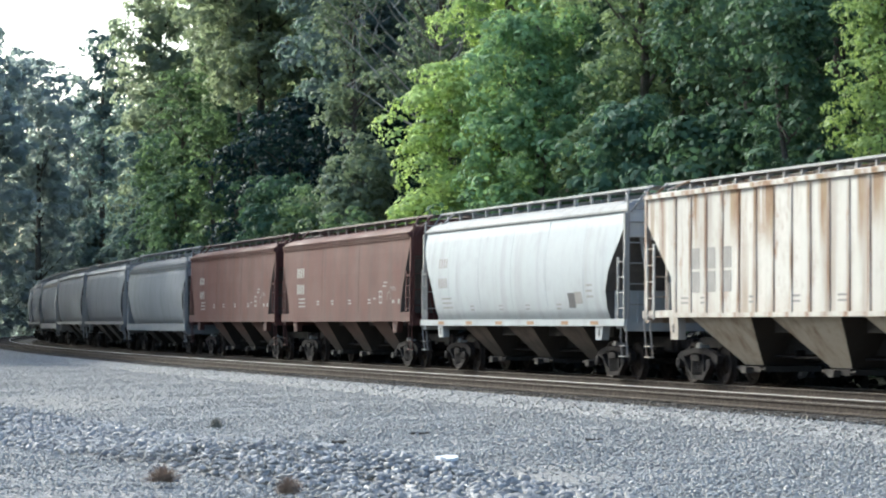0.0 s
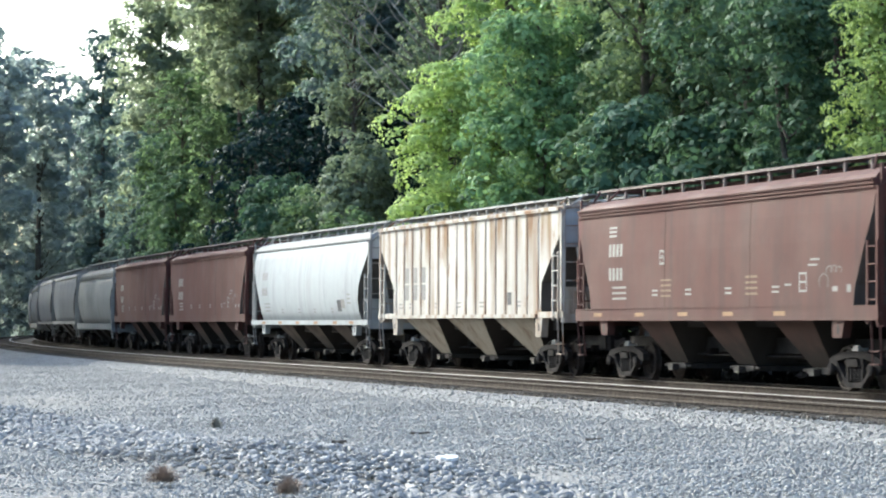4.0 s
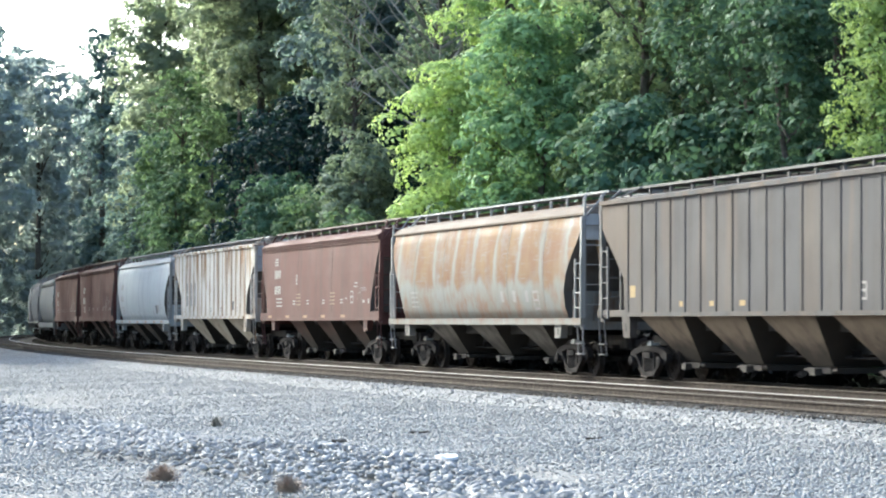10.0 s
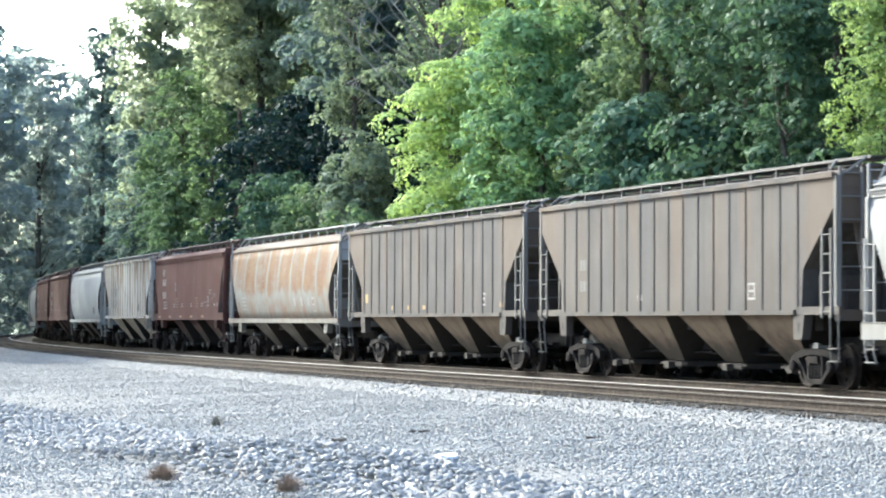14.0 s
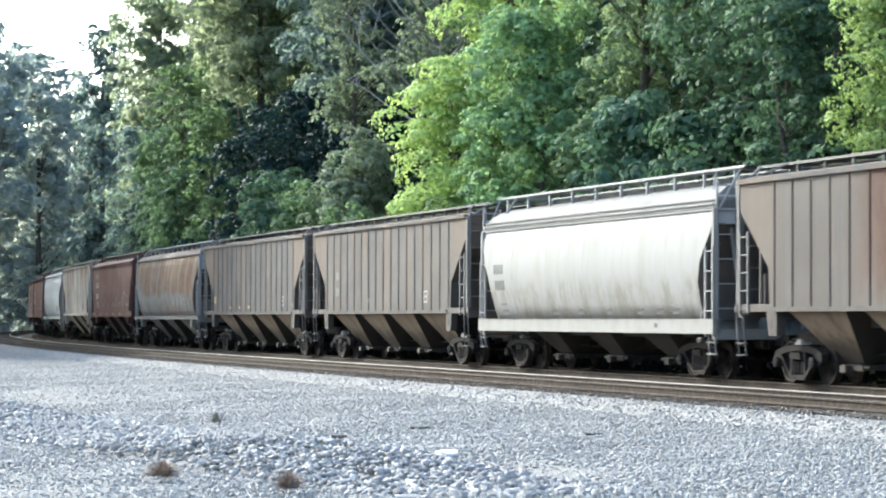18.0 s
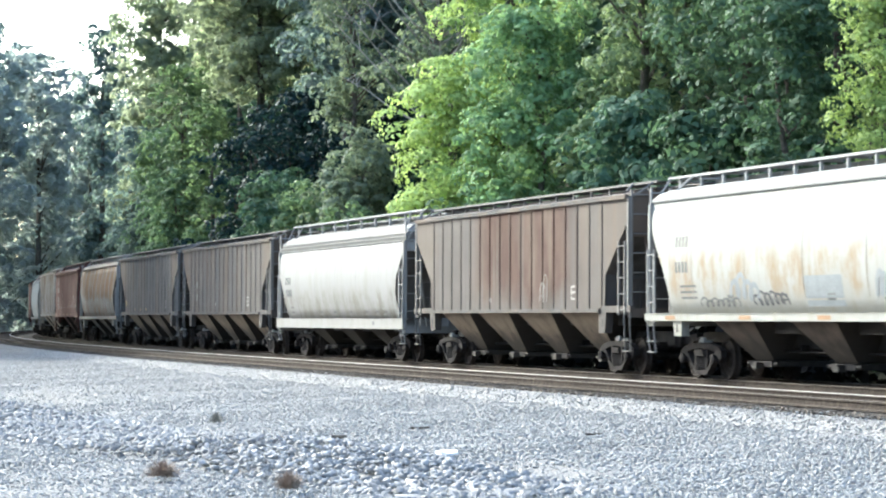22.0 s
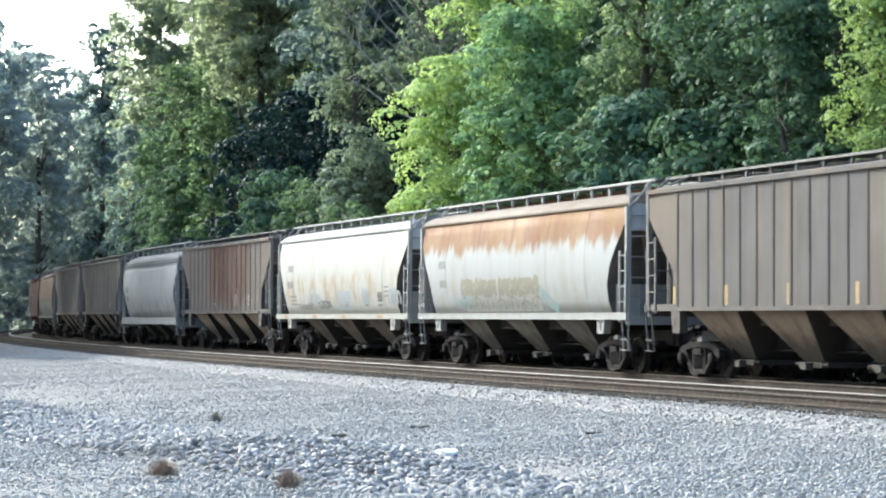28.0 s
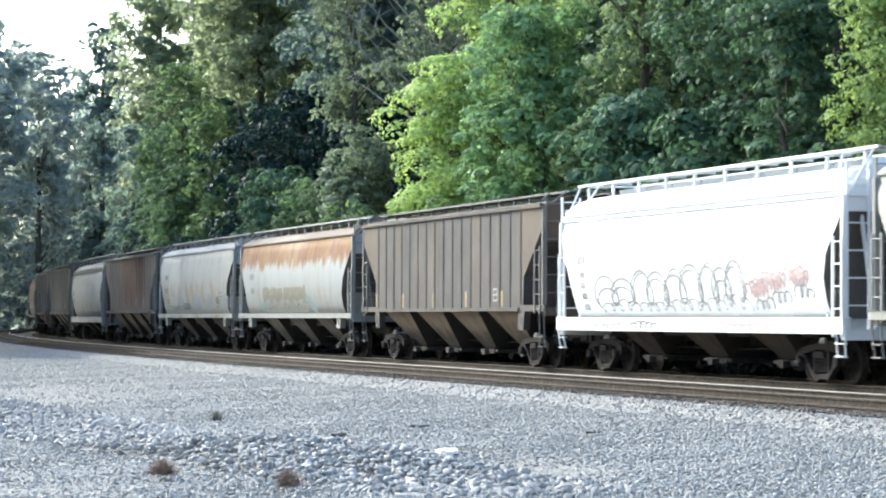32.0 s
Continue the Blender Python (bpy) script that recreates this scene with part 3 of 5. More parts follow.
def coupler_mesh():
    sh = Shape()
    sh.box(0, 0.62, -0.10, 0.10, 0.76, 0.94)
    sh.plate([(0.55, 0.70), (0.80, 0.70), (0.86, 0.78), (0.86, 0.92), (0.80, 1.00), (0.55, 1.00)], -0.05, 0.16)
    sh.plate([(0.60, 0.72), (0.76, 0.72), (0.76, 0.98), (0.60, 0.98)], -0.17, -0.05)
    sh.box(-0.9, 0.1, -0.2, 0.2, 0.68, 1.02)
    # air hose
    pts = [Vector((0.35, 0.35, 0.85)), Vector((0.50, 0.36, 0.62)), Vector((0.68, 0.30, 0.48)), Vector((0.90, 0.22, 0.46))]
    for a, b in zip(pts, pts[1:]):
        sh.bar(a, b, 0.025)
    return sh.mesh("coupler", M_TRUCK)


def ladder(x, y, z0, z1, width, rungs, along=True, lean=0.0):
    """Two uprights with rungs; along: across the car's length, else across its width."""
    sh = Shape()
    dx, dy = (width / 2, 0) if along else (0, width / 2)
    for d in (-1, 1):
        sh.box(x + d * dx - 0.03, x + d * dx + 0.03, y + d * dy - 0.022, y + d * dy + 0.022, z0, z1)
    for i in range(rungs):
        z = z0 + 0.12 + i * (z1 - z0 - 0.24) / (rungs - 1)
        sh.bar((x - dx, y - dy, z), (x + dx, y + dy, z), 0.017)
    return sh


def hopper_mesh(x0, x1, top, bottom, wide, narrow, out_len):
    c = (x0 + x1) / 2
    a = [(x0, -wide, top), (x1, -wide, top), (x1, wide, top), (x0, wide, top)]
    b = [(c - out_len / 2, -narrow, bottom), (c + out_len / 2, -narrow, bottom), (c + out_len / 2, narrow, bottom), (c - out_len / 2, narrow, bottom)]
    sides = Shape().add(a + b, [(0, 1, 2, 3), (7, 6, 5, 4), (0, 4, 5, 1), (2, 6, 7, 3)])
    slopes = Shape().add(a + b, [(1, 5, 6, 2), (3, 7, 4, 0)])
    return sides, slopes


def gate_shape(c, bottom, narrow, out_len):
    sh = Shape()
    sh.box(c - out_len / 2 - 0.08, c + out_len / 2 + 0.08, -narrow - 0.10, narrow + 0.10, bottom - 0.10, bottom + 0.02)
    sh.box(c - 0.12, c + 0.12, narrow + 0.10, narrow + 0.26, bottom - 0.14, bottom + 0.0)
    sh.bar((c - out_len / 2 - 0.3, narrow + 0.05, bottom - 0.03), (c + out_len / 2 + 0.3, narrow + 0.05, bottom - 0.03), 0.035)
    return sh


KINDS = {
    # sill bottom, sill top, eave, crown, running board height, bays
    "ribbed": dict(sill=(1.50, 1.60), eave=4.25, crown=4.46, board=4.62, bays=4),
    "ribbed3": dict(sill=(1.50, 1.60), eave=4.28, crown=4.48, board=4.64, bays=3),
    "smooth": dict(sill=(1.42, 1.70), eave=4.00, crown=4.46, board=4.66, bays=3),
    "tank": dict(sill=(1.30, 1.46), eave=4.02, crown=4.44, board=4.64, bays=3),
    "deep": dict(sill=(1.02, 1.34), eave=3.76, crown=4.44, board=4.70, bays=3),
}


def body_rows(kind, h):
    k = KINDS[kind]
    e = k["eave"]
    if kind in ("ribbed", "ribbed3"):
        side = [(1.54, 1.56, h - 1.52), (1.54, 2.42, h - 1.45), (1.54, 3.65, h - 0.02), (1.54, e, h)]
        roof = arc_roof(1.54, e, k["crown"], h, 0.1, 5)[1:]
    elif kind == "smooth":
        side = [(1.60, 1.68, h - 0.88), (1.60, 2.1, h - 0.80), (1.60, 3.0, h - 0.34), (1.58, 3.55, h - 0.05), (1.55, e, h)]
        roof = [(1.60, e + 0.02, h), (1.60, e + 0.11, h)] + arc_roof(1.56, e + 0.12, k["crown"], h, 0.15, 5)[1:]
    elif kind == "tank":
        side = [(1.42, 1.44, h - 1.15), (1.53, 1.75, h - 1.16), (1.60, 2.15, h - 1.10), (1.63, 2.6, h - 0.86), (1.62, 3.0, h - 0.52), (1.58, 3.35, h - 0.22), (1.52, 3.7, h - 0.03), (1.45, e, h)]
        roof = [(1.50, e + 0.02, h), (1.50, e + 0.07, h)] + arc_roof(1.45, e + 0.09, k["crown"], h, 0.55, 5)[1:]
    else:
        side = [(1.34, 1.32, h - 0.80), (1.47, 1.7, h - 0.82), (1.57, 2.15, h - 0.76), (1.61, 2.6, h - 0.58), (1.60, 2.9, h - 0.34), (1.56, 3.22, h - 0.12), (1.52, 3.50, h - 0.02), (1.45, e, h)]
        roof = [(1.50, e + 0.02, h), (1.50, e + 0.10, h), (1.43, e + 0.12, h), (1.43, e + 0.18, h)] + arc_roof(1.40, e + 0.20, k["crown"], h, 0.6, 5)[1:]
    return side, roof


def hopper_car(kind, length, skin, label, under=None, trim=None, ladder_mat=None, roof_mat=None, board=None):
    """A covered hopper: body, roof, sills, hoppers, ladders, walkway, couplers and trucks."""
    k = KINDS[kind]
    under, trim = under or skin, trim or skin
    ladder_mat = ladder_mat or trim
    board = board or P_BOARD
    car = tagged(new("hopper_car"), label, "freight car", "covered hopper cars of the train")
    half = length / 2
    h = half - 0.72
    side, roof = body_rows(kind, h)
    part("body", loft(side + [(0.0, side[-1][1] - 0.01, side[-1][2])], 8, False), skin, car, "", kind in ("tank", "deep"))
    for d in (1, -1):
        part("end_sheet", end_sheet(side, d), P_ENDS, car, "sloping end sheet dark with grime and shade")
    part("roof", loft([(0.0, side[-1][1] - 0.02, side[-1][2] - 0.02), (side[-1][0] + 0.015, side[-1][1] + 0.002, side[-1][2] + 0.01)] + roof, 8), roof_mat or trim, car, "curved steel roof")
    if kind in ("deep", "smooth"):
        lips = ((k["eave"] - 0.03, 1.50), (k["eave"] + 0.09, 1.535), (k["eave"] + 0.20, 1.46)) if kind == "deep" else ((k["eave"] - 0.05, 1.60), (k["eave"] + 0.10, 1.64))
        for d in (1, -1):
            for z, out in lips:
                ya, yb = sorted((d * (out - 0.06), d * out))
                part("eave_strip", Shape().box(-h + 0.02, h - 0.02, ya, yb, z, z + 0.035), trim, car)
    ribbed = kind.startswith("ribbed")
    s0, s1 = k["sill"]
    if kind in ("tank", "deep", "smooth"):
        seam = Shape()
        zs = np.linspace(side[0][1], side[-1][1] - 0.01, 8)
        ys = np.interp(zs, [r[1] for r in side], [r[0] for r in side])
        for y, z in zip(ys, zs):
            seam.v += [(-0.022, y + 0.001, z), (-0.010, y + 0.008, z), (0.010, y + 0.008, z), (0.022, y + 0.001, z)]
        seam.f += [(4 * i + j, 4 * i + j + 4, 4 * i + j + 5, 4 * i + j + 1) for i in range(7) for j in range(3)]
        seam_mesh = seam.mesh("weld_seam", under if kind == "smooth" else skin)
        for x in (2.4, -2.3) if kind == "smooth" else np.linspace(-h + 2.6, h - 2.6, 5):
            for turn in (0, 180):
                part("weld_seam", seam_mesh, skin, car).matrix_basis = pose(float(x), 0, 0, 0, 0, turn)
    reach = h - 1.75 if ribbed else half - 0.55
    for d in (1, -1):
        sill = Shape()
        sill.box(-reach, reach, min(d * 1.50, d * 1.61), max(d * 1.50, d * 1.61), s0, s1)
        if not ribbed:
            sill.box(-reach, reach, min(d * 1.42, d * 1.61), max(d * 1.42, d * 1.61), s1 - 0.02, s1 + 0.012)
        part("side_sill", sill, trim, car)
    if ribbed:
        count = 17 if kind == "ribbed" else 16
        y0 = 1.54
        zb, zt = 1.56, k["eave"] - 0.02
        wide, flat, out = (0.075, 0.052, 0.024) if kind == "ribbed" else (0.070, 0.050, 0.024)
        span = h - 1.72
        for d in (1, -1):
            for i in range(count):
                x = -span + 2 * span * i / (count - 1)
                ring = [(-wide, y0), (-flat, y0 + out), (flat, y0 + out), (wide, y0)]
                hat = Shape().add([(x + px * d, py * d, z) for z in (zb, zt) for px, py in ring], [(0, 1, 5, 4), (1, 2, 6, 5), (2, 3, 7, 6), (0, 3, 2, 1), (4, 5, 6, 7), (0, 4, 7, 3)])
                part("rib", hat, skin, car)
            top = Shape().box(-h, h, min(d * 1.53, d * 1.61), max(d * 1.53, d * 1.61), k["eave"] - 0.05, k["eave"] + 0.05)
            part("top_chord", top, trim, car)
    # hopper bays
    run = (h - 1.75) * 2 - (0.2 if ribbed else 1.2)
    bay = run / k["bays"]
    for i in range(k["bays"]):
        x0 = -run / 2 + i * bay
        cut = bay * (0.11 if ribbed else 0.22)
        # black box added between bays to keep light from showing through
        gap_fill = Shape().box(x0 - cut if i else x0, x0 + cut, -0.9, 0.9, s1 - 0.42, s1 - 0.07)
        part("cross_ridge", gap_fill, P_SHADESOOT, car)
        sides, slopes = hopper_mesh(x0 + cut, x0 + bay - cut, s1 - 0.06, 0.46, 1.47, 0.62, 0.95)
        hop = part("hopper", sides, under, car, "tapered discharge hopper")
        # the slope sheets' shade is put into their black, along with soot
        part("slope_sheet", slopes, P_SHADESOOT, hop, "slope sheet near-black for shade and soot")
        part("outlet_gate", gate_shape(x0 + bay / 2, 0.42, 0.62, 0.95), P_GATE if ribbed else M_DARK, hop, "pale worn outlet gate" if ribbed else "dark grimy outlet gate")
    centre = Shape().box(-half + 0.9, half - 0.9, -0.25, 0.25, 0.72, 1.05)
    part("centre_sill", centre, M_DARK, car)
    # ends: platform, bolster brackets, end wall, ladders, posts
    for d in (1, -1):
        end = half - 0.50
        plat = Shape()
        plat.box(min(d * (end - 0.28), d * end), max(d * (end - 0.28), d * end), -1.52, 1.52, s0 - 0.12, s0 + 0.10)
        plat.box(min(d * (h - 1.9), d * (end - 0.1)), max(d * (h - 1.9), d * (end - 0.1)), -1.46, 1.46, s0 + 0.02, s0 + 0.06)
        part("end_platform", plat, trim, car)
        for y in (1, -1):
            br = Shape()
            xb = d * (half - 2.35)
            deep_by = 0.50 if ribbed else 0.34
            br.plate([(xb - 0.26, s0), (xb + 0.26, s0), (xb + 0.20 - 0.05 * d, s0 - deep_by), (xb - 0.20 - 0.05 * d, s0 - deep_by)], min(y * 1.36, y * 1.55), max(y * 1.36, y * 1.55))
            if kind != "deep":
                br = part("bolster_bracket", br, trim, car)
                # no opening is cut: a dark plate gives the slot's shade
                zc = s0 - deep_by * 0.5
                slot = Shape().plate([(xb - 0.045, zc - 0.07), (xb, zc - 0.11), (xb + 0.045, zc - 0.07), (xb + 0.045, zc + 0.07), (xb, zc + 0.11), (xb - 0.045, zc + 0.07)], min(y * 1.5, y * 1.555), max(y * 1.5, y * 1.555))
                part("jacking_slot", slot, M_DARK, br, "dark patch for the shade inside a lifting slot")
            beam = Shape().box(min(d * reach, d * end), max(d * reach, d * end), min(y * 1.46, y * 1.56), max(y * 1.46, y * 1.56), s0, s0 + 0.16)
            part("end_beam", beam, trim, car)
            lad = ladder(d * (h - 0.30 if ribbed else h - 0.12), y * 1.57, s0 - 0.06, 3.2 if ribbed else 2.95, 0.40, 5)
            part("side_ladder", lad, ladder_mat, car)
            lad = ladder(d * (h + 0.10), y * 1.24, s0 - 0.1, k["crown"] - 0.05, 0.48, 7, False)
            part("end_ladder", lad, ladder_mat, car)
            post = Shape().box(min(d * (h - 0.02), d * (h + 0.10)), max(d * (h - 0.02), d * (h + 0.10)), min(y * 1.44, y * 1.56), max(y * 1.44, y * 1.56), s0, k["eave"] - 0.02)
            part("corner_post", post, ladder_mat, car)
            step = Shape()
            xs = d * (half - 0.75)
            for dx in (-0.2, 0.2):
                step.bar((xs + dx, y * 1.54, s0 + 0.02), (xs + dx * 0.9, y * 1.54, s0 - 0.25), 0.02)
                step.bar((xs + dx * 0.9, y * 1.54, s0 - 0.25), (xs + dx * 0.9 - 0.05 * d, y * 1.50, 0.56), 0.02)
            for z in (0.57, 0.82):
                step.box(xs - 0.2 - 0.04 * d, xs + 0.2 - 0.04 * d, y * 1.52 - 0.05, y * 1.52 + 0.05, z, z + 0.025)
            part("stirrup_step", step, ladder_mat, car)
        wall = Shape().box(min(d * (h - 0.03), d * (h + 0.03)), max(d * (h - 0.03), d * (h + 0.03)), -1.43, 1.43, 3.30 if ribbed else 3.42, k["eave"])
        for z in (3.34, 3.62, 3.92):
            wall.box(min(d * (h + 0.03), d * (h + 0.055)), max(d * (h + 0.03), d * (h + 0.055)), -1.41, 1.41, z + 0.10, z + 0.15)
        part("end_wall", wall, trim if kind in ("ribbed", "smooth") else (trim if trim == P_WHITE3 else P_ENDPALE), car, "upper end wall with pressed ridges")
        xa, xc = sorted((d * (h - 0.98), d * (h - 0.94)))
        shear = Shape().box(xa, xc, -1.40, 1.40, s0 + 0.06, 2.30 if ribbed else 2.16)
        xa, xc = sorted((d * (h - 0.95), d * (h - 0.90)))
        for y in (-0.8, 0.0, 0.8):
            shear.box(xa, xc, y - 0.04, y + 0.04, s0 + 0.06, 2.2 if ribbed else 2.1)
        part("end_bulkhead", shear, trim, car, "low upright plate under the sloping end sheet")
        web = Shape()
        web.plate([(d * (h - 1.8), s0 + 0.06), (d * (half - 0.85), s0 + 0.06), (d * (half - 0.85), s0 + 0.35), (d * (h - 0.9), 2.7)][::d], -0.04, 0.04)
        for y in (1, -1):
            web.bar((d * (half - 0.9), y * 0.7, s0 + 0.05), (d * (h - 0.1), y * 1.1, 3.62), 0.045)
        part("end_brace", web, trim, car)
        c = part("coupler", shared("coupler", coupler_mesh), None, car, "dark iron knuckle coupler")
        c.matrix_basis = pose(d * (half - 0.78), 0, 0, 0, 0, 0 if d > 0 else 180)
        truck(car, d * (half - 2.6))
    tank = Shape().bar((half - 2.0, 0.0, 1.75 + s0 - 1.3), (half - 1.2, 0.0, 1.75 + s0 - 1.3), 0.22, 12)
    part("air_reservoir", tank, M_DARK, car)
    pipe = Shape()
    for a, b in zip(np.linspace(-half + 1.4, half - 1.4, 7)[:-1], np.linspace(-half + 1.4, half - 1.4, 7)[1:]):
        pipe.bar((float(a), 0.42, 0.66), (float(b), 0.42, 0.64), 0.028)
        pipe.box(float(a) - 0.03, float(a) + 0.03, 0.25, 0.45, 0.64, 0.80)
    part("brake_pipe", pipe, M_TRUCK, car)
    rod = Shape().bar((-half + 2.9, -0.35, 0.55), (half - 2.9, -0.35, 0.52), 0.022)
    rod.bar((1.2, -0.45, 0.58), (2.1, -0.45, 0.58), 0.14, 10)
    part("brake_rod", rod, M_TRUCK, car)
    # roof walkway on both sides of the hatches
    zb = k["board"]
    for y in (1, -1):
        walkway = Shape()
        walkway.box(-half + 0.35, half - 0.35, min(y * 0.42, y * 0.92), max(y * 0.42, y * 0.92), zb - 0.03, zb)
        walkway.box(-half + 0.35, half - 0.35, min(y * 0.91, y * 0.95), max(y * 0.91, y * 0.95), zb - 0.045, zb + 0.01)
        part("running_board", walkway, board, car, "grating walkway along the roof")
        n = {"deep": 10, "ribbed3": 20}.get(kind, 14)
        for i in range(n):
            x = -h + 0.25 + (2 * h - 0.5) * i / (n - 1)
            post = part("support", shared(("support", kind, y, board.name), lambda: support_mesh(k, y, board)), None, car)
            post.matrix_basis = pose(x, 0, 0)
    for d in (1, -1):
        cross = Shape()
        cross.box(min(d * (half - 0.35), d * (half - 0.85)), max(d * (half - 0.35), d * (half - 0.85)), -0.92, 0.92, zb - 0.03, zb)
        for y in (1, -1):
            cross.bar((d * (h + 0.05), y * 1.4, k["eave"]), (d * (half - 0.5), y * 0.92, zb), 0.03)
            cross.bar((d * (half - 1.4), y * 1.30, k["eave"] + 0.15), (d * (half - 1.9), y * 0.92, zb), 0.03)
        part("walkway_crossover", cross, ladder_mat, car)
    n = 8
    for i in range(n):
        x0 = -h + 1.0 + (2 * h - 2.0) * i / n
        hatch = Shape().box(x0 + 0.04, x0 + (2 * h - 2.0) / n - 0.04, -0.36, 0.36, k["crown"] - 0.03, k["crown"] + 0.10)
        part("hatch_cover", hatch, trim, car)
    return car


def support_mesh(k, y, mat):
    sh = Shape()
    sh.box(-0.03, 0.03, min(y * 0.86, y * 0.92), max(y * 0.86, y * 0.92), k["crown"] - 0.22, k["board"] - 0.02)
    sh.box(-0.03, 0.03, min(y * 0.40, y * 0.92), max(y * 0.40, y * 0.92), k["board"] - 0.08, k["board"] - 0.02)
    return sh.mesh("support", mat)


P_RED = paint("oxide_red_paint", (0.082, 0.031, 0.025), (0.042, 0.025, 0.023), streak=0.4, seed=1)
P_SHADESOOT = paint("shade_and_soot_black", (0.035, 0.031, 0.028), (0.02, 0.018, 0.016), streak=0.4, seed=22, grime=0.0)
# End sheets: both grime and the shade they lie in are in this colour.
P_ENDS = paint("grimy_shaded_end_sheet", (0.088, 0.083, 0.078), (0.040, 0.032, 0.028), streak=0.5, seed=24, grime=0.0)
P_REDRAIL = paint("dusty_red_walkway", (0.20, 0.165, 0.152), (0.07, 0.05, 0.04), streak=0.3, seed=25)
P_RUNG = paint("dull_ladder_steel", (0.155, 0.148, 0.14), (0.07, 0.06, 0.05), streak=0.3, seed=23)
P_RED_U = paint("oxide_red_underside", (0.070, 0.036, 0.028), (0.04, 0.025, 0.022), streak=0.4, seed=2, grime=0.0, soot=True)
P_BLUE = paint("pale_blue_grey_paint", (0.315, 0.336, 0.343), (0.19, 0.185, 0.175), streak=0.3, seed=3)
P_CREAM = paint("cream_paint", (0.46, 0.445, 0.405), (0.22, 0.155, 0.105), rust=(0.22, 0.11, 0.05), streak=0.85, rusty=0.26, cells=(0.8713, (0.34, 0.32, 0.285), 0.6), ribs=(0.8713, 0.5, (0.17, 0.082, 0.04), 0.85), band=(2.6, 3.9), panels=(1.8, 0.46, 0.60, 0.0), ragged_by=2.0, seed=4)
P_RUSTY = paint("pale_paint_eaten_by_rust", (0.165, 0.170, 0.163), (0.12, 0.085, 0.05), rust=(0.138, 0.054, 0.015), streak=0.3, band=(2.25, 2.6), seed=5, rusty=0.16, panels=(1.1, 0.34, 0.46, 0.75), ragged_by=1.5, seams=1.86, stain=(1.45, 2.15, (0.15, 0.075, 0.032), 0.8))
P_GREY = paint("grey_brown_dusty_paint", (0.060, 0.058, 0.060), (0.036, 0.030, 0.027), streak=0.5, seed=6, cells=(0.857, (0.088, 0.072, 0.060), 0.6), ribs=(0.857, 0.0, (0.042, 0.034, 0.030), 0.4), ends=(6.6, (0.115, 0.084, 0.061), 0.6))
P_GREY2 = paint("grey_dusty_paint", (0.066, 0.0635, 0.065), (0.040, 0.033, 0.028), streak=0.5, seed=7, cells=(0.857, (0.100, 0.080, 0.064), 0.6), ribs=(0.857, 0.0, (0.046, 0.037, 0.031), 0.4), ends=(6.8, (0.120, 0.086, 0.061), 0.6))
P_BROWN = paint("grey_paint_with_rust_brown_streaks", (0.072, 0.065, 0.062), (0.042, 0.034, 0.030), rust=(0.050, 0.014, 0.006), streak=0.35, cells=(0.857, (0.072, 0.06, 0.052), 0.6), ribs=(0.857, 0.0, (0.045, 0.026, 0.018), 0.5), band=(1.4, 2.4), panels=(1.3, 0.36, 0.50, 0.25), middle=(-1.0, 3.8), ragged_by=2.2, seed=8, ends=(6.4, (0.115, 0.084, 0.061), 0.45))
P_WHITE = paint("white_paint", (0.238, 0.235, 0.229), (0.18, 0.165, 0.14), streak=0.3, seed=9, stain=(1.35, 2.2, (0.13, 0.11, 0.075), 0.6))
P_WHITE2 = paint("white_paint_with_ochre_stains", (0.285, 0.284, 0.266), (0.21, 0.195, 0.15), streak=0.42, seed=10, stain=(1.9, 2.75, (0.22, 0.15, 0.075), 0.75))
P_WHITE3 = paint("clean_white_paint", (0.68, 0.69, 0.69), (0.5, 0.5, 0.5), streak=0.08, seed=11)
P_RUSTTOP = paint("white_paint_rusted_from_the_roof", (0.238, 0.248, 0.250), (0.17, 0.14, 0.10), rust=(0.155, 0.055, 0.013), streak=0.25, band=(3.05, 3.4), seed=12, ragged_by=1.7, stain=(1.45, 2.3, (0.19, 0.16, 0.11), 0.55))
P_DIMGREY = paint("mid_grey_paint", (0.15, 0.16, 0.175), (0.08, 0.08, 0.085), streak=0.3, seed=13)
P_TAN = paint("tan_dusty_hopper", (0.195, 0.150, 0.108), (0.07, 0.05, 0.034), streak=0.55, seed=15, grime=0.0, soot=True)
P_GATE = paint("worn_gate_steel", (0.045, 0.039, 0.034), (0.055, 0.045, 0.038), streak=0.3, seed=18, grime=0.0)
P_CREAM_U = paint("cream_hopper_paint", (0.40, 0.36, 0.29), (0.13, 0.08, 0.045), streak=0.7, seed=19, grime=0.25)
P_STEEL = paint("galvanised_steel", (0.25, 0.245, 0.235), (0.12, 0.1, 0.09), streak=0.3, seed=16)
P_BOARD = paint("walkway_grating", (0.29, 0.29, 0.283), (0.2, 0.18, 0.16), streak=0.2, seed=21)
# Pale end-wall paint, raised further to lift faces that lie in shade.
P_ENDPALE = paint("end_wall_paint_raised_for_shade", (0.42, 0.432, 0.44), (0.22, 0.21, 0.20), streak=0.35, seed=27, grime=0.0)
P_RUSTROOF = paint("rust_dusted_roof", (0.128, 0.103, 0.082), (0.12, 0.07, 0.042), streak=0.45, seed=30)
P_LIGHTGREY = paint("light_grey_paint", (0.205, 0.212, 0.212), (0.12, 0.12, 0.115), streak=0.35, seed=31)
P_DEEPROOF = paint("grey_dusty_roof", (0.15, 0.148, 0.144), (0.12, 0.11, 0.10), streak=0.35, seed=26)
P_PALEROOF = paint("pale_dusty_roof", (0.255, 0.255, 0.25), (0.14, 0.125, 0.11), streak=0.3, seed=20)
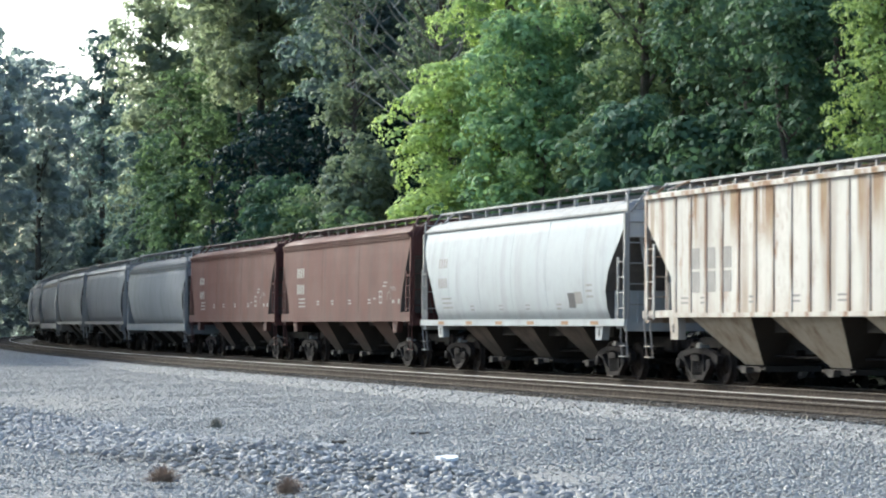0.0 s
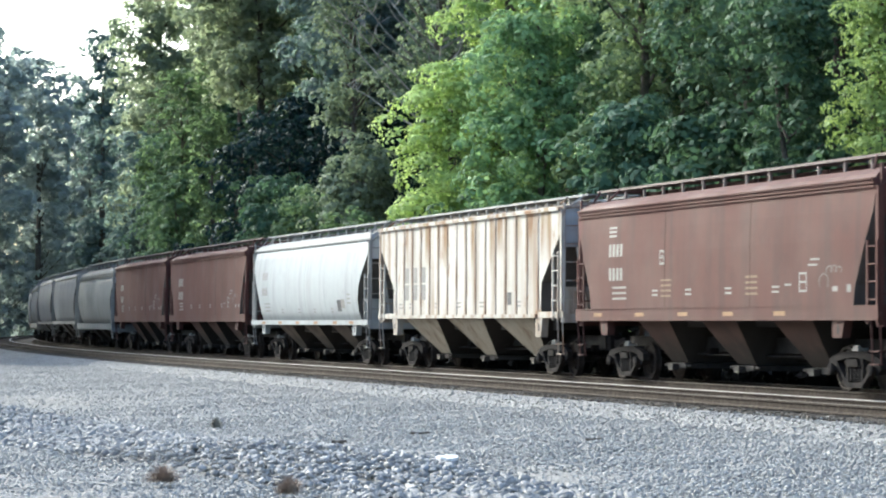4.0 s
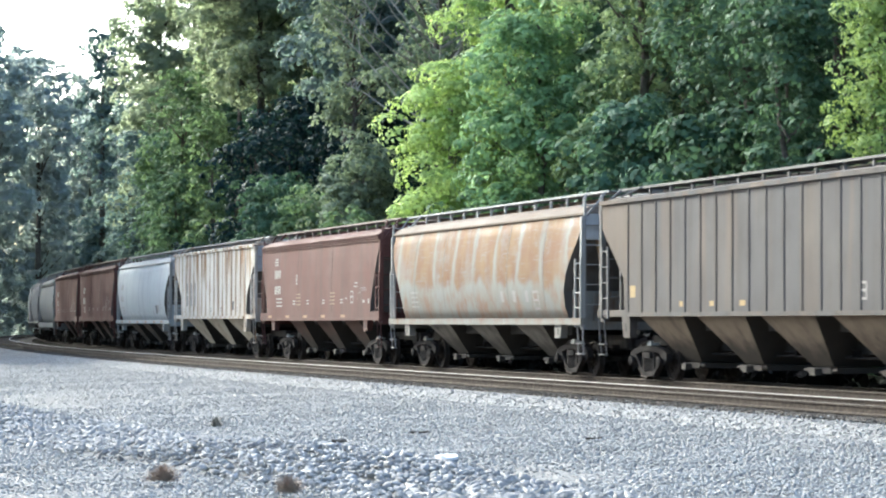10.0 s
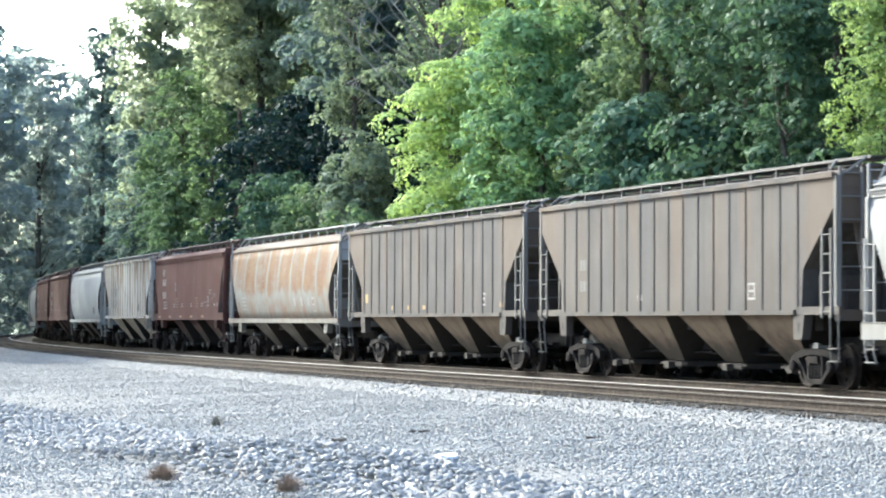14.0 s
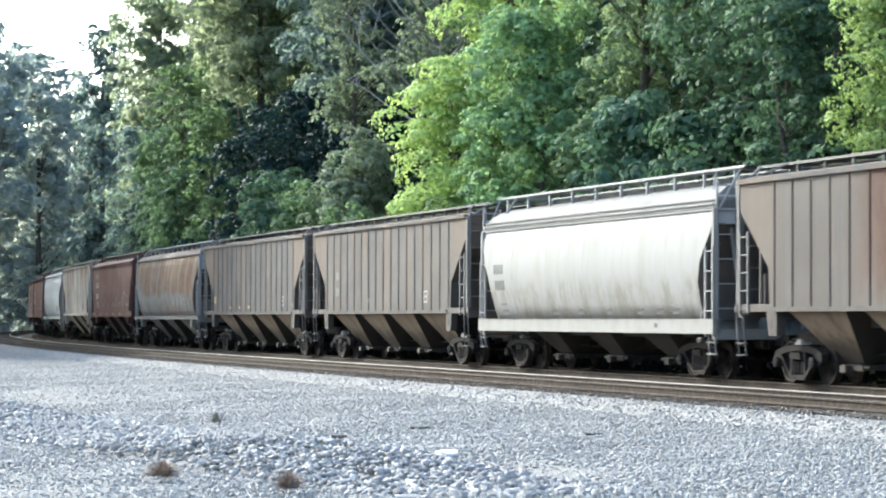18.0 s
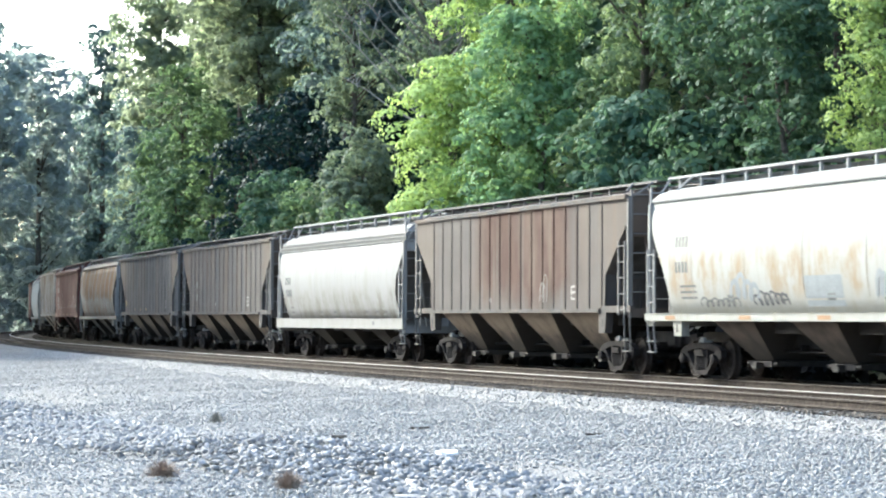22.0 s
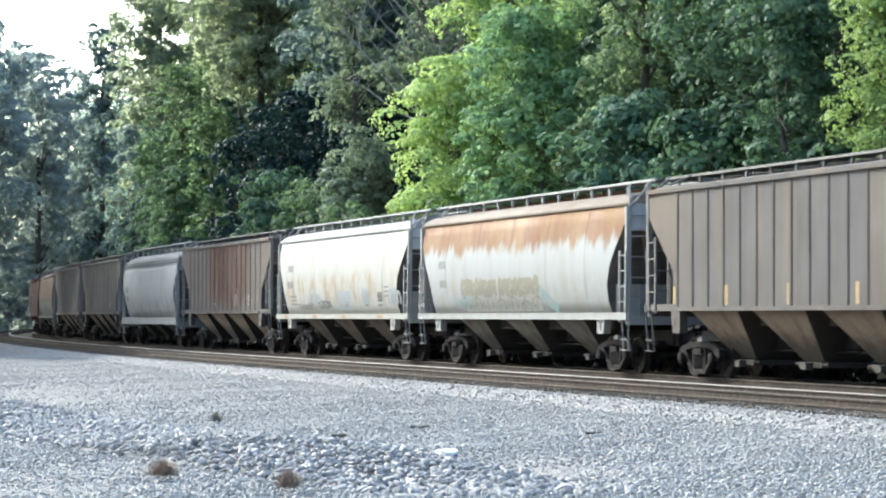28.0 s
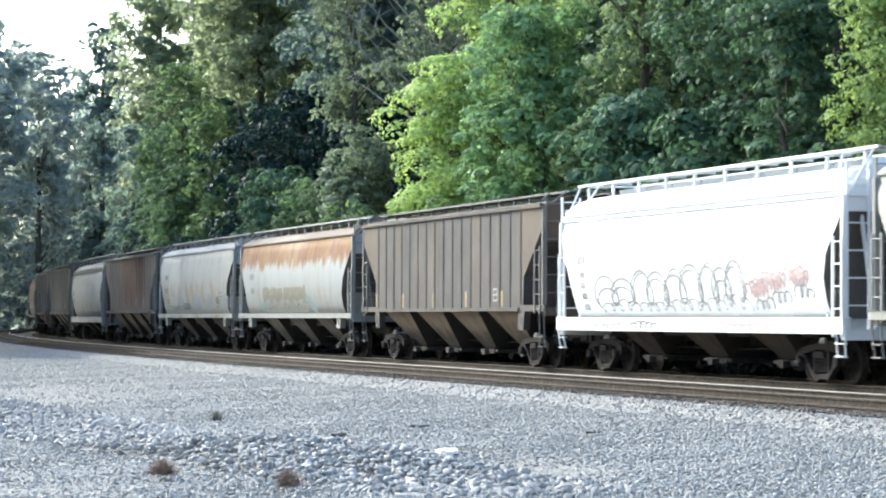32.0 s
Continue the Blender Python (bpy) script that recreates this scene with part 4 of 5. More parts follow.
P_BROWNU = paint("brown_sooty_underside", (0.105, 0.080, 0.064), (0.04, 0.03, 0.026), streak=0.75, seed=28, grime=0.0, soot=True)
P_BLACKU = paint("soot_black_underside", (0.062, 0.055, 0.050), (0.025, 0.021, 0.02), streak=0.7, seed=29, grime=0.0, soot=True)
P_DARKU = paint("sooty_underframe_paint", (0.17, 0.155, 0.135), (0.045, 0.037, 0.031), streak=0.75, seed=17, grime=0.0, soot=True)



def mark_material(name, colour):
    return grain(name, tuple(v * 0.8 for v in colour), colour, 20.0, 0.6, 0, 0.05)


K_WHITE = mark_material("stencil_white", (0.24, 0.225, 0.21))
K_BLACK = mark_material("stencil_black", (0.05, 0.05, 0.055))
K_DIM = mark_material("stencil_dim_grey", (0.10, 0.10, 0.098))
K_GREY = mark_material("grey_patch_paint", (0.22, 0.21, 0.20))
K_YELLOW = mark_material("yellow_mark", (0.25, 0.165, 0.05))
K_DUST = mark_material("dusty_smear", (0.12, 0.095, 0.088))
K_CHALK = mark_material("faded_chalk_scrawl", (0.145, 0.14, 0.13))
K_FADED = mark_material("faded_yellow_mark", (0.155, 0.088, 0.042))
K_ORANGE = mark_material("orange_reflector", (0.25, 0.13, 0.05))
K_BLUE = mark_material("graffiti_faded_blue", (0.215, 0.235, 0.25))
K_FILL = mark_material("graffiti_fill_pale", (0.205, 0.205, 0.185))
K_DRAB = mark_material("graffiti_drab_ochre", (0.140, 0.125, 0.088))
K_TEAL = mark_material("graffiti_teal", (0.15, 0.215, 0.215))
K_REDS = mark_material("graffiti_red", (0.50, 0.36, 0.35))
K_LINE = mark_material("graffiti_grey_line", (0.31, 0.31, 0.305))


def skin_y(kind, z):
    side, _ = body_rows(kind, 8.0)
    return float(np.interp(z, [r[1] for r in side], [r[0] for r in side]))


def block(car, kind, x, z, w, h, mat, name="stencil", on_sill=False):
    """A flat painted patch on the side, following its curve."""
    lift = 0.072 if kind.startswith("ribbed") and w > 0.9 else 0.006
    sh = Shape()
    n = 3 if h > 0.25 else 1
    for i in range(n):
        za, zb = z + h * i / n, z + h * (i + 1) / n
        ya, yb = (1.617, 1.617) if on_sill else (skin_y(kind, za) + lift, skin_y(kind, zb) + lift)
        sh.add([(x - w / 2, ya, za), (x + w / 2, ya, za), (x + w / 2, yb, zb), (x - w / 2, yb, zb)], [(1, 0, 3, 2)])
    return part(name, sh, mat, car)


def outline(car, kind, x, z, w, h, mat, line=0.06):
    """A stencilled box with an empty middle and one bar across it."""
    for dx in (-1, 1):
        block(car, kind, x + dx * (w - line) / 2, z, line, h, mat, "data_plate")
    for dz in (0.0, h * 0.45, h - line):
        block(car, kind, x, z + dz, w - 2 * line, line, mat, "data_plate")


def mural(car, kind, x0, x1, z, height, fill, pale, dark):
    """A worn spray-painted piece: a drab band with a jagged top, paler strokes and dark curls below; no readable words."""
    r = random.Random(17)
    n = 44
    for lo, hi, mat, lift in ((0.0, 0.55, pale, 0.005), (0.48, 1.0, fill, 0.007)):
        sh = Shape()
        for i in range(n + 1):
            x = x0 + (x1 - x0) * i / n
            low = z + height * (lo + (r.uniform(-0.06, 0.06) if lo else 0.0))
            top = z + height * (hi + (0.16 * abs(math.sin(i * 1.15)) - r.uniform(0.0, 0.14) if lo else 0.0))
            for q in range(4):
                zz = low + (top - low) * q / 3
                sh.v.append((x, skin_y(kind, zz) + lift, zz))
        sh.f += [(4 * i + q, 4 * i + q + 1, 4 * i + q + 5, 4 * i + q + 4) for i in range(n) if i % 23 != 21 for q in range(3)]
        part("graffiti_fill", sh, mat, car)
    step = (x0 - x1) / 13
    for i in range(13):
        a = x0 - i * step
        stroke(car, kind, loops(a, z + r.uniform(0.0, 0.1), step * 1.1, height * r.uniform(0.4, 0.6), 1, r.uniform(-0.6, 0.8)), 0.045, dark[i % 2])
        stroke(car, kind, [(a - step * (0.2 + 0.12 * q), z + height * (0.02 + 0.15 * q)) for q in range(5)][:: 1 if i % 3 else -1], 0.10, pale if i % 2 else fill)
        stroke(car, kind, [(a - step * r.uniform(0.1, 0.9), z + height * (0.5 + 0.11 * q)) for q in range(4)], 0.035, dark[(i + 1) % 2])


def letters(car, kind, x, z, count, size, mat):
    """Lettering that cannot be copied, as plain upright bars."""
    for i in range(count):
        block(car, kind, x - i * size * 0.8, z, size * 0.55, size, mat, "lettering_bar")


def stroke(car, kind, path, width, mat, name="graffiti_line", sill=False):
    """A sprayed line along a path of (x, z)."""
    sh = Shape()
    lift = 0.07 if kind.startswith("ribbed") else 0.009
    for i, (x, z) in enumerate(path):
        (x0, z0), (x1, z1) = path[max(0, i - 1)], path[min(len(path) - 1, i + 1)]
        d = math.hypot(x1 - x0, z1 - z0) or 1
        nx, nz = -(z1 - z0) / d * width / 2, (x1 - x0) / d * width / 2
        sh.v += [(px, 1.618 if sill else skin_y(kind, pz) + lift + 0.00002 * i, pz) for px, pz in ((x - nx, z - nz), (x + nx, z + nz))]
    sh.f += [(2 * i, 2 * i + 2, 2 * i + 3, 2 * i + 1) for i in range(len(path) - 1)]
    return part(name, sh, mat, car)


def loops(x, z, w, h, n, lean=0.15, steps=14):
    """A sprayed scrawl of n rounded loops going from x to smaller x, each of its own height."""
    path = []
    r = random.Random(int(abs(x * 31 + z * 17 + n) * 10))
    tall = [r.uniform(0.55, 1.0) for _ in range(n + 2)]
    foot = [r.uniform(0.0, 0.12) for _ in range(n + 2)]
    for i in range(n * steps + 1):
        u = i / steps
        k, p = int(u), u - int(u)
        up = 0.5 - 0.5 * math.cos(2 * math.pi * p)
        base = foot[k] + (foot[k + 1] - foot[k]) * p
        path.append((x - w * u / n + 0.42 * w / n * math.sin(2 * math.pi * p) - lean * h * up * 0.3, z + h * (base + tall[k] * up)))
    return path


def stencil_set(car, kind, length, mat, big=0.34):
    """Owner's marks, number and data blocks, all as bars."""
    h = length / 2 - 0.72 - (0.45 if kind == "smooth" else 0)
    up = 0.27 if kind == "smooth" else 0.0
    letters(car, kind, h - 1.75 - (1.0 if kind.startswith("ribbed") else 0), 2.95, 4, big, mat)
    letters(car, kind, h - 1.75 - (1.0 if kind.startswith("ribbed") else 0), 2.38, 4, big, mat)
    for i in range(3):
        block(car, kind, h - 2.35, 2.05 + up * 0.5 - i * 0.13, 0.9, 0.05, mat)
    for x in (h - 4.6, 1.0, -1.2, -3.6):
        for i in range(2):
            block(car, kind, x, 1.72 + up + i * 0.1, 0.35, 0.045, mat)
    if kind == "smooth":
        # the data boxes and worn stickers at the trailing end
        outline(car, kind, -4.9, 1.99, 0.36, 0.40, K_GREY, 0.045)
        for i in range(2):
            block(car, kind, -5.35 - 0.1 * i, 2.51 + i * 0.11, 0.42, 0.04, K_GREY)
        block(car, kind, -4.2, 2.13, 0.30, 0.04, K_GREY)
        block(car, kind, -6.35, 1.99, 0.24, 0.10, mat)
        block(car, kind, -6.95, 1.97, 0.18, 0.15, K_GREY)
        stroke(car, kind, loops(-5.7, 2.07, 0.3, 0.34, 1, 0.2), 0.03, K_DUST)
        stroke(car, kind, loops(-6.0, 2.36, 0.6, 0.16, 3, 0.6), 0.03, K_DUST)
        return
    block(car, kind, -h + 3.0, 1.85, 0.5, 0.30, mat)
    for i in range(3):
        block(car, kind, -h + 2.2, 2.0 + i * 0.14, 0.45, 0.05, mat)


# the consist, from the head end: the places of the couplings at the start
TRAIN = []


def add_car(front, rear, kind, skin, label, under=None, trim=None, ladder_mat=None, roof_mat=None, board=None):
    car = hopper_car(kind, front - rear, skin, label, under, trim, ladder_mat, roof_mat, board)
    TRAIN.append((car, (front + rear) / 2, front - rear))
    return car


def make_train():
    add_car(147.9, 130.0, "tank", P_DIMGREY, "dark grey round-sided covered hopper car far along the train", P_DARKU, P_STEEL)
    add_car(130.0, 112.0, "tank", P_DIMGREY, "dark grey round-sided covered hopper car on the bend", P_DARKU, P_STEEL)
    add_car(112.0, 94.4, "deep", P_DIMGREY, "grey covered hopper car with a deep side sill", P_DARKU, P_STEEL)
    add_car(94.4, 76.3, "tank", P_DIMGREY, "mid-grey round-sided covered hopper car", P_DARKU, P_STEEL)
    add_car(76.3, 58.2, "tank", P_DIMGREY, "mid-grey round-sided covered hopper car", P_DARKU, P_STEEL)
    add_car(58.2, 40.45, "deep", P_LIGHTGREY, "light grey covered hopper car with a deep side sill", P_BLACKU, P_LIGHTGREY, P_STEEL, P_DEEPROOF)
    c = add_car(40.45, 23.07, "smooth", P_RED, "oxide-red smooth-sided covered hopper car", P_RED_U, P_RED, None, None, P_REDRAIL)
    stencil_set(c, "smooth", 17.38, K_WHITE, 0.3)
    c = add_car(23.07, 5.65, "smooth", P_RED, "oxide-red smooth-sided covered hopper car with white stencils", P_RED_U, P_RED, None, None, P_REDRAIL)
    stencil_set(c, "smooth", 17.42, K_WHITE, 0.34)
    c = add_car(5.65, -12.0, "tank", P_BLUE, "pale blue-white round-sided covered hopper car", P_BROWNU, P_BLUE, P_STEEL, P_PALEROOF)
    stencil_set(c, "tank", 17.65, K_GREY, 0.28)
    block(c, "tank", -4.6, 1.75, 0.5, 0.38, K_BLACK, "data_plate")
    for x in (6.2, 3.6, 1.0, -1.6, -4.2, -6.3):
        block(c, "tank", x, 1.33, 0.55, 0.09, K_ORANGE, "reflector", True)
    c = add_car(-12.0, -29.95, "ribbed3", P_CREAM, "cream ribbed covered hopper car with rust streaks", P_CREAM_U, P_CREAM)
    for i in range(3):
        for k in range(2):
            block(c, "ribbed3", 5.45 - i * 0.86, 2.05 + k * 0.52, 0.62, 0.46, K_GREY, "grey_patch")
    for i, x in enumerate((6.0, 4.9, 2.3, 0.2, -1.9, -5.0)):
        for k in range(2):
            block(c, "ribbed3", x, 1.8 + 0.11 * k, 0.4, 0.045, K_GREY)
    block(c, "ribbed3", -4.25, 1.85, 0.36, 0.34, K_BLACK, "data_plate")
    block(c, "ribbed3", -6.6, 1.6, 0.5, 0.1, K_ORANGE, "reflector")
    c = add_car(-29.95, -47.4, "smooth", P_RED, "oxide-red covered hopper car with white lettering blocks", P_RED_U, P_RED, None, None, P_REDRAIL)
    stencil_set(c, "smooth", 17.45, K_WHITE, 0.3)
    for i in range(3):
        block(c, "smooth", 5.65, 3.42 + i * 0.10, 0.5, 0.055, K_WHITE)
    for dx, dz, w, hh in ((-0.11, 0, 0.05, 0.34), (0.11, 0, 0.05, 0.34), (0, 0, 0.2, 0.05), (0, 0.29, 0.2, 0.05), (0, 0.14, 0.08, 0.07)):
        block(c, "smooth", 2.55 + dx, 2.70 + dz, w, hh, K_WHITE)
    for x in (2.3, -2.4):
        for i in range(4):
            block(c, "smooth", x, 1.96 + i * 0.12, 0.6, 0.05, K_FADED)
    for x in (6.6, 3.9, 1.3, -1.2, -3.8):
        block(c, "smooth", x, 1.52, 0.55, 0.09, K_ORANGE, "reflector", True)
    c = add_car(-47.4, -65.5, "tank", P_RUSTY, "pale round-sided covered hopper car eaten by orange rust", P_DARKU, P_RUSTY, P_STEEL, P_RUSTROOF)
    outline(c, "tank", -5.1, 1.69, 0.44, 0.50, K_WHITE)
    for x in (-2.4, -3.4, -4.4):
        block(c, "tank", x, 1.9, 0.24, 0.3, K_GREY, "grey_patch")
    for i in range(4):
        block(c, "tank", 5.8, 1.8 + i * 0.14, 0.7, 0.05, K_GREY)
    c = add_car(-65.5, -84.25, "ribbed", P_GREY, "grey-brown ribbed covered hopper car", P_TAN, P_GREY2, P_RUNG, None, P_RUNG)
    block(c, "ribbed", 6.6, 1.95, 0.34, 0.28, K_YELLOW, "yellow_patch")
    outline(c, "ribbed", -5.3, 1.80, 0.38, 0.36, K_WHITE, 0.05)
    block(c, "ribbed", -6.9, 1.75, 0.3, 0.14, K_YELLOW, "yellow_patch")
    for x in (3.6, 0.3, 1.9):
        block(c, "ribbed", x, 1.72, 0.3, 0.12, K_YELLOW, "yellow_patch")
    c = add_car(-84.25, -102.8, "ribbed", P_GREY2, "dusty grey and tan ribbed covered hopper car", P_TAN, P_GREY2, P_RUNG, None, P_RUNG)
    outline(c, "ribbed", -4.6, 1.82, 0.38, 0.36, K_WHITE, 0.05)
    block(c, "ribbed", 1.7, 1.85, 0.26, 0.14, K_WHITE)
    letters(c, "ribbed", 5.6, 2.62, 3, 0.26, K_DIM)
    letters(c, "ribbed", 5.6, 2.10, 3, 0.26, K_DIM)
    c = add_car(-102.8, -120.2, "deep", P_WHITE, "white covered hopper car with a deep side sill", P_BLACKU, P_WHITE, P_STEEL, P_DEEPROOF)
    letters(c, "deep", 6.75, 2.55, 4, 0.26, K_BLACK)
    letters(c, "deep", 6.70, 2.12, 4, 0.26, K_BLACK)
    for x, count in ((6.4, 5), (2.4, 2), (0.6, 3), (-1.4, 3), (-3.4, 3), (-4.6, 2), (-5.6, 3)):
        for i in range(count):
            block(c, "deep", x - (0.12 if i % 2 else 0), 1.46 + i * 0.085, 0.5 if x > 6 else 0.36, 0.045, K_DIM if i % 2 else K_GREY)
    block(c, "deep", 5.3, 2.38, 0.26, 0.20, K_GREY)
    block(c, "deep", -4.9, 1.15, 0.2, 0.1, K_BLACK, "data_plate", True)
    c = add_car(-120.2, -138.85, "ribbed", P_BROWN, "grey ribbed covered hopper car with red-brown rust streaks", P_TAN, P_GREY2, P_RUNG, None, P_RUNG)
    stroke(c, "ribbed", loops(-2.6, 1.75, 0.5, 0.8, 2, 0.3), 0.03, K_CHALK)
    stroke(c, "ribbed", loops(-2.7, 1.85, 0.4, 0.5, 2, -0.3), 0.03, K_CHALK)
    outline(c, "ribbed", -4.95, 1.82, 0.38, 0.36, K_WHITE, 0.05)
    block(c, "ribbed", 1.7, 1.8, 0.24, 0.12, K_WHITE)
    c = add_car(-138.85, -156.85, "tank", P_WHITE2, "white round-sided covered hopper car with stains and graffiti", P_BROWNU, P_WHITE2, P_STEEL, P_PALEROOF)
    stencil_set(c, "tank", 18.0, K_DIM, 0.24)
    block(c, "tank", -0.9, 1.60, 1.7, 0.62, K_BLUE, "grey_patch")
    stroke(c, "tank", loops(5.3, 1.62, 2.0, 0.20, 7, 0.9), 0.05, K_DIM)
    stroke(c, "tank", loops(2.4, 1.64, 1.6, 0.30, 6, -1.2), 0.06, K_BLACK)
    for x, w in ((3.6, 1.3), (-3.2, 0.7), (-6.3, 1.2)):
        stroke(c, "tank", loops(x, 1.75, w, 0.55, 4, 0.5), 0.12, K_BLUE)
    for i in range(3):
        block(c, "tank", -5.2, 1.72 + i * 0.14, 0.5, 0.04, K_BLACK)
    for x in (6.9, 2.8, -1.0, -5.4):
        block(c, "tank", x, 1.33, 0.6, 0.09, K_ORANGE, "reflector", True)
    c = add_car(-156.85, -174.85, "tank", P_RUSTTOP, "white round-sided covered hopper car rusted orange below the roof", P_DARKU, P_RUSTTOP, P_STEEL, P_RUSTROOF)
    letters(c, "tank", 6.3, 2.75, 4, 0.22, K_DIM)
    letters(c, "tank", 6.2, 2.20, 4, 0.22, K_DIM)
    mural(c, "tank", 4.3, -2.3, 1.52, 0.86, K_DRAB, K_FILL, (K_DIM, K_GREY))
    stroke(c, "tank", loops(4.9, 1.62, 1.4, 0.3, 3, 0.5), 0.1, K_TEAL)
    stroke(c, "tank", [(-2.2, 2.12), (-2.5, 1.98), (-2.8, 1.84), (-3.1, 1.70), (-3.5, 1.55)], 0.30, K_TEAL)
    outline(c, "tank", -4.9, 1.69, 0.44, 0.50, K_WHITE)
    c = add_car(-174.85, -193.4, "ribbed", P_GREY, "grey-brown ribbed covered hopper car with yellow marks", P_TAN, P_GREY2, P_RUNG, None, P_RUNG)
    for x in (7.0, 4.1, 0.95, -2.15, -5.3):
        block(c, "ribbed", x, 1.62, 0.16, 0.44, K_YELLOW, "yellow_mark")
    outline(c, "ribbed", -4.75, 1.77, 0.38, 0.36, K_WHITE, 0.05)
    c = add_car(-193.4, -210.75, "deep", P_WHITE3, "bright white covered hopper car with scrawled graffiti", P_BROWNU, P_WHITE3, P_WHITE3, None, P_WHITE3)
    letters(c, "deep", 6.5, 2.65, 3, 0.22, K_GREY)
    for i in range(4):
        letters(c, "deep", 6.45, 2.30 - i * 0.26, 3, 0.16, K_GREY)
    for x, w, hgt, n in ((5.4, 2.2, 0.95, 2), (3.0, 1.9, 1.1, 2), (1.0, 1.9, 1.05, 2), (-1.0, 2.2, 1.15, 3)):
        stroke(c, "deep", loops(x, 1.62, w, hgt, n, 0.12), 0.07, K_LINE)
        stroke(c, "deep", loops(x - 0.12, 1.56, w * 0.9, hgt * 0.8, n, 0.2), 0.05, K_LINE)
        stroke(c, "deep", loops(x - 0.3, 1.48, w, hgt * 0.3, n + 2, -0.6), 0.035, K_LINE)
    for x, z in ((-3.6, 1.75), (-4.5, 1.9), (-5.6, 2.0)):
        stroke(c, "deep", loops(x, z, 0.8, 0.4, 5, 1.5), 0.05, K_REDS)
        stroke(c, "deep", loops(x + 0.1, z + 0.1, 0.9, 0.3, 4, -1.2), 0.06, K_REDS)
        stroke(c, "deep", loops(x - 0.2, z - 0.25, 0.8, 0.25, 3, 0.5), 0.05, K_LINE)
    stroke(c, "deep", loops(-2.2, 1.10, 3.2, 0.14, 8, 0.4), 0.05, K_REDS, "graffiti_line", True)
    stroke(c, "deep", loops(5.6, 1.08, 2.2, 0.14, 6, 0.4), 0.04, K_LINE, "graffiti_line", True)
    stroke(c, "deep", loops(3.0, 1.08, 1.6, 0.2, 5, 0.4), 0.05, K_GREY, "graffiti_line", True)
    add_car(-210.75, -228.7, "tank", P_WHITE2, "off-white round-sided covered hopper car", P_DARKU, P_WHITE2, P_STEEL)


make_train()


# ---- woods ----
def leaves(points, normals, size, material, name, droop=0.3):
    """Leaf blades: pointed quads, one a point, facing roughly along the normals."""
    n = len(points)
    out = normals + rng.normal(0, 0.24, (n, 3)) + np.array([0, 0, 0.15])
    out /= np.linalg.norm(out, axis=1)[:, None]
    tip = rng.normal(0, 1, (n, 3)) + np.array([0, 0, -droop])
    tip -= out * (tip * out).sum(1)[:, None]
    tip /= np.linalg.norm(tip, axis=1)[:, None]
    wide = np.cross(out, tip)
    L = size[:, None]
    v = np.stack([points - tip * L * 0.5, points + wide * L * 0.36 + out * L * 0.10, points + tip * L * 0.55 - out * L * 0.08, points - wide * L * 0.36 + out * L * 0.10], 1)
    f = np.arange(n * 4).reshape(n, 4)
    return numpy_mesh(name, v.reshape(-1, 3), f, material)


def crown_points(clumps, radii, per_area, squash=0.8, tuft=0.42):
    """Leaf places: each clump carries tufts on its shell; each tuft is a thin, drooping dome of leaves with a gap round it."""
    pts, nor = [], []
    for c, r in zip(clumps, radii):
        area = 4 * math.pi * r * r
        m = max(6, int(area * 1.05 / (tuft / 0.42) ** 2))
        d = rng.normal(size=(m, 3))
        d /= np.linalg.norm(d, axis=1)[:, None]
        d = d[d[:, 2] > -0.75]
        bumps = 1 + 0.2 * np.sin(d[:, 0] * 4 + c[0]) * np.sin(d[:, 1] * 4 + c[1]) + 0.14 * np.sin(d[:, 2] * 7 + c[2] * 2)
        sub = c + d * (r * bumps * rng.uniform(0.80, 1.10, len(d)))[:, None] * np.array([1, 1, squash])
        k = max(3, int(per_area * area / m))
        e = rng.normal(size=(len(d), k, 3)) + d[:, None, :] * 0.8 + np.array([0, 0, 0.75])
        e /= np.linalg.norm(e, axis=2)[:, :, None]
        spread = tuft * rng.uniform(0.6, 1.5, (len(d), 1, 1)) * rng.uniform(0.80, 1.05, (len(d), k, 1))
        pts.append((sub[:, None, :] + e * spread * np.array([1.1, 1.1, 0.7])).reshape(-1, 3))
        nor.append(e.reshape(-1, 3))
    return np.concatenate(pts), np.concatenate(nor)


def limb(sh, a, b, r0, r1, n=7, wob=0.15, rings=4):
    """A tapering, slightly crooked limb."""
    a, b = Vector(a), Vector(b)
    d = (b - a)
    u = d.orthogonal().normalized()
    w = d.normalized().cross(u)
    base = len(sh.v)
    for i in range(rings + 1):
        t = i / rings
        c = a + d * t + (u * random.uniform(-wob, wob) + w * random.uniform(-wob, wob)) * (1 if 0 < i < rings else 0)
        r = r0 + (r1 - r0) * t
        sh.v += [tuple(c + u * r * math.cos(2 * math.pi * j / n) + w * r * math.sin(2 * math.pi * j / n)) for j in range(n)]
    for i in range(rings):
        for j in range(n):
            p, q = base + i * n + j, base + i * n + (j + 1) % n
            sh.f.append((p, q, q + n, p + n))
    sh.f.append(tuple(base + rings * n + j for j in range(n)))


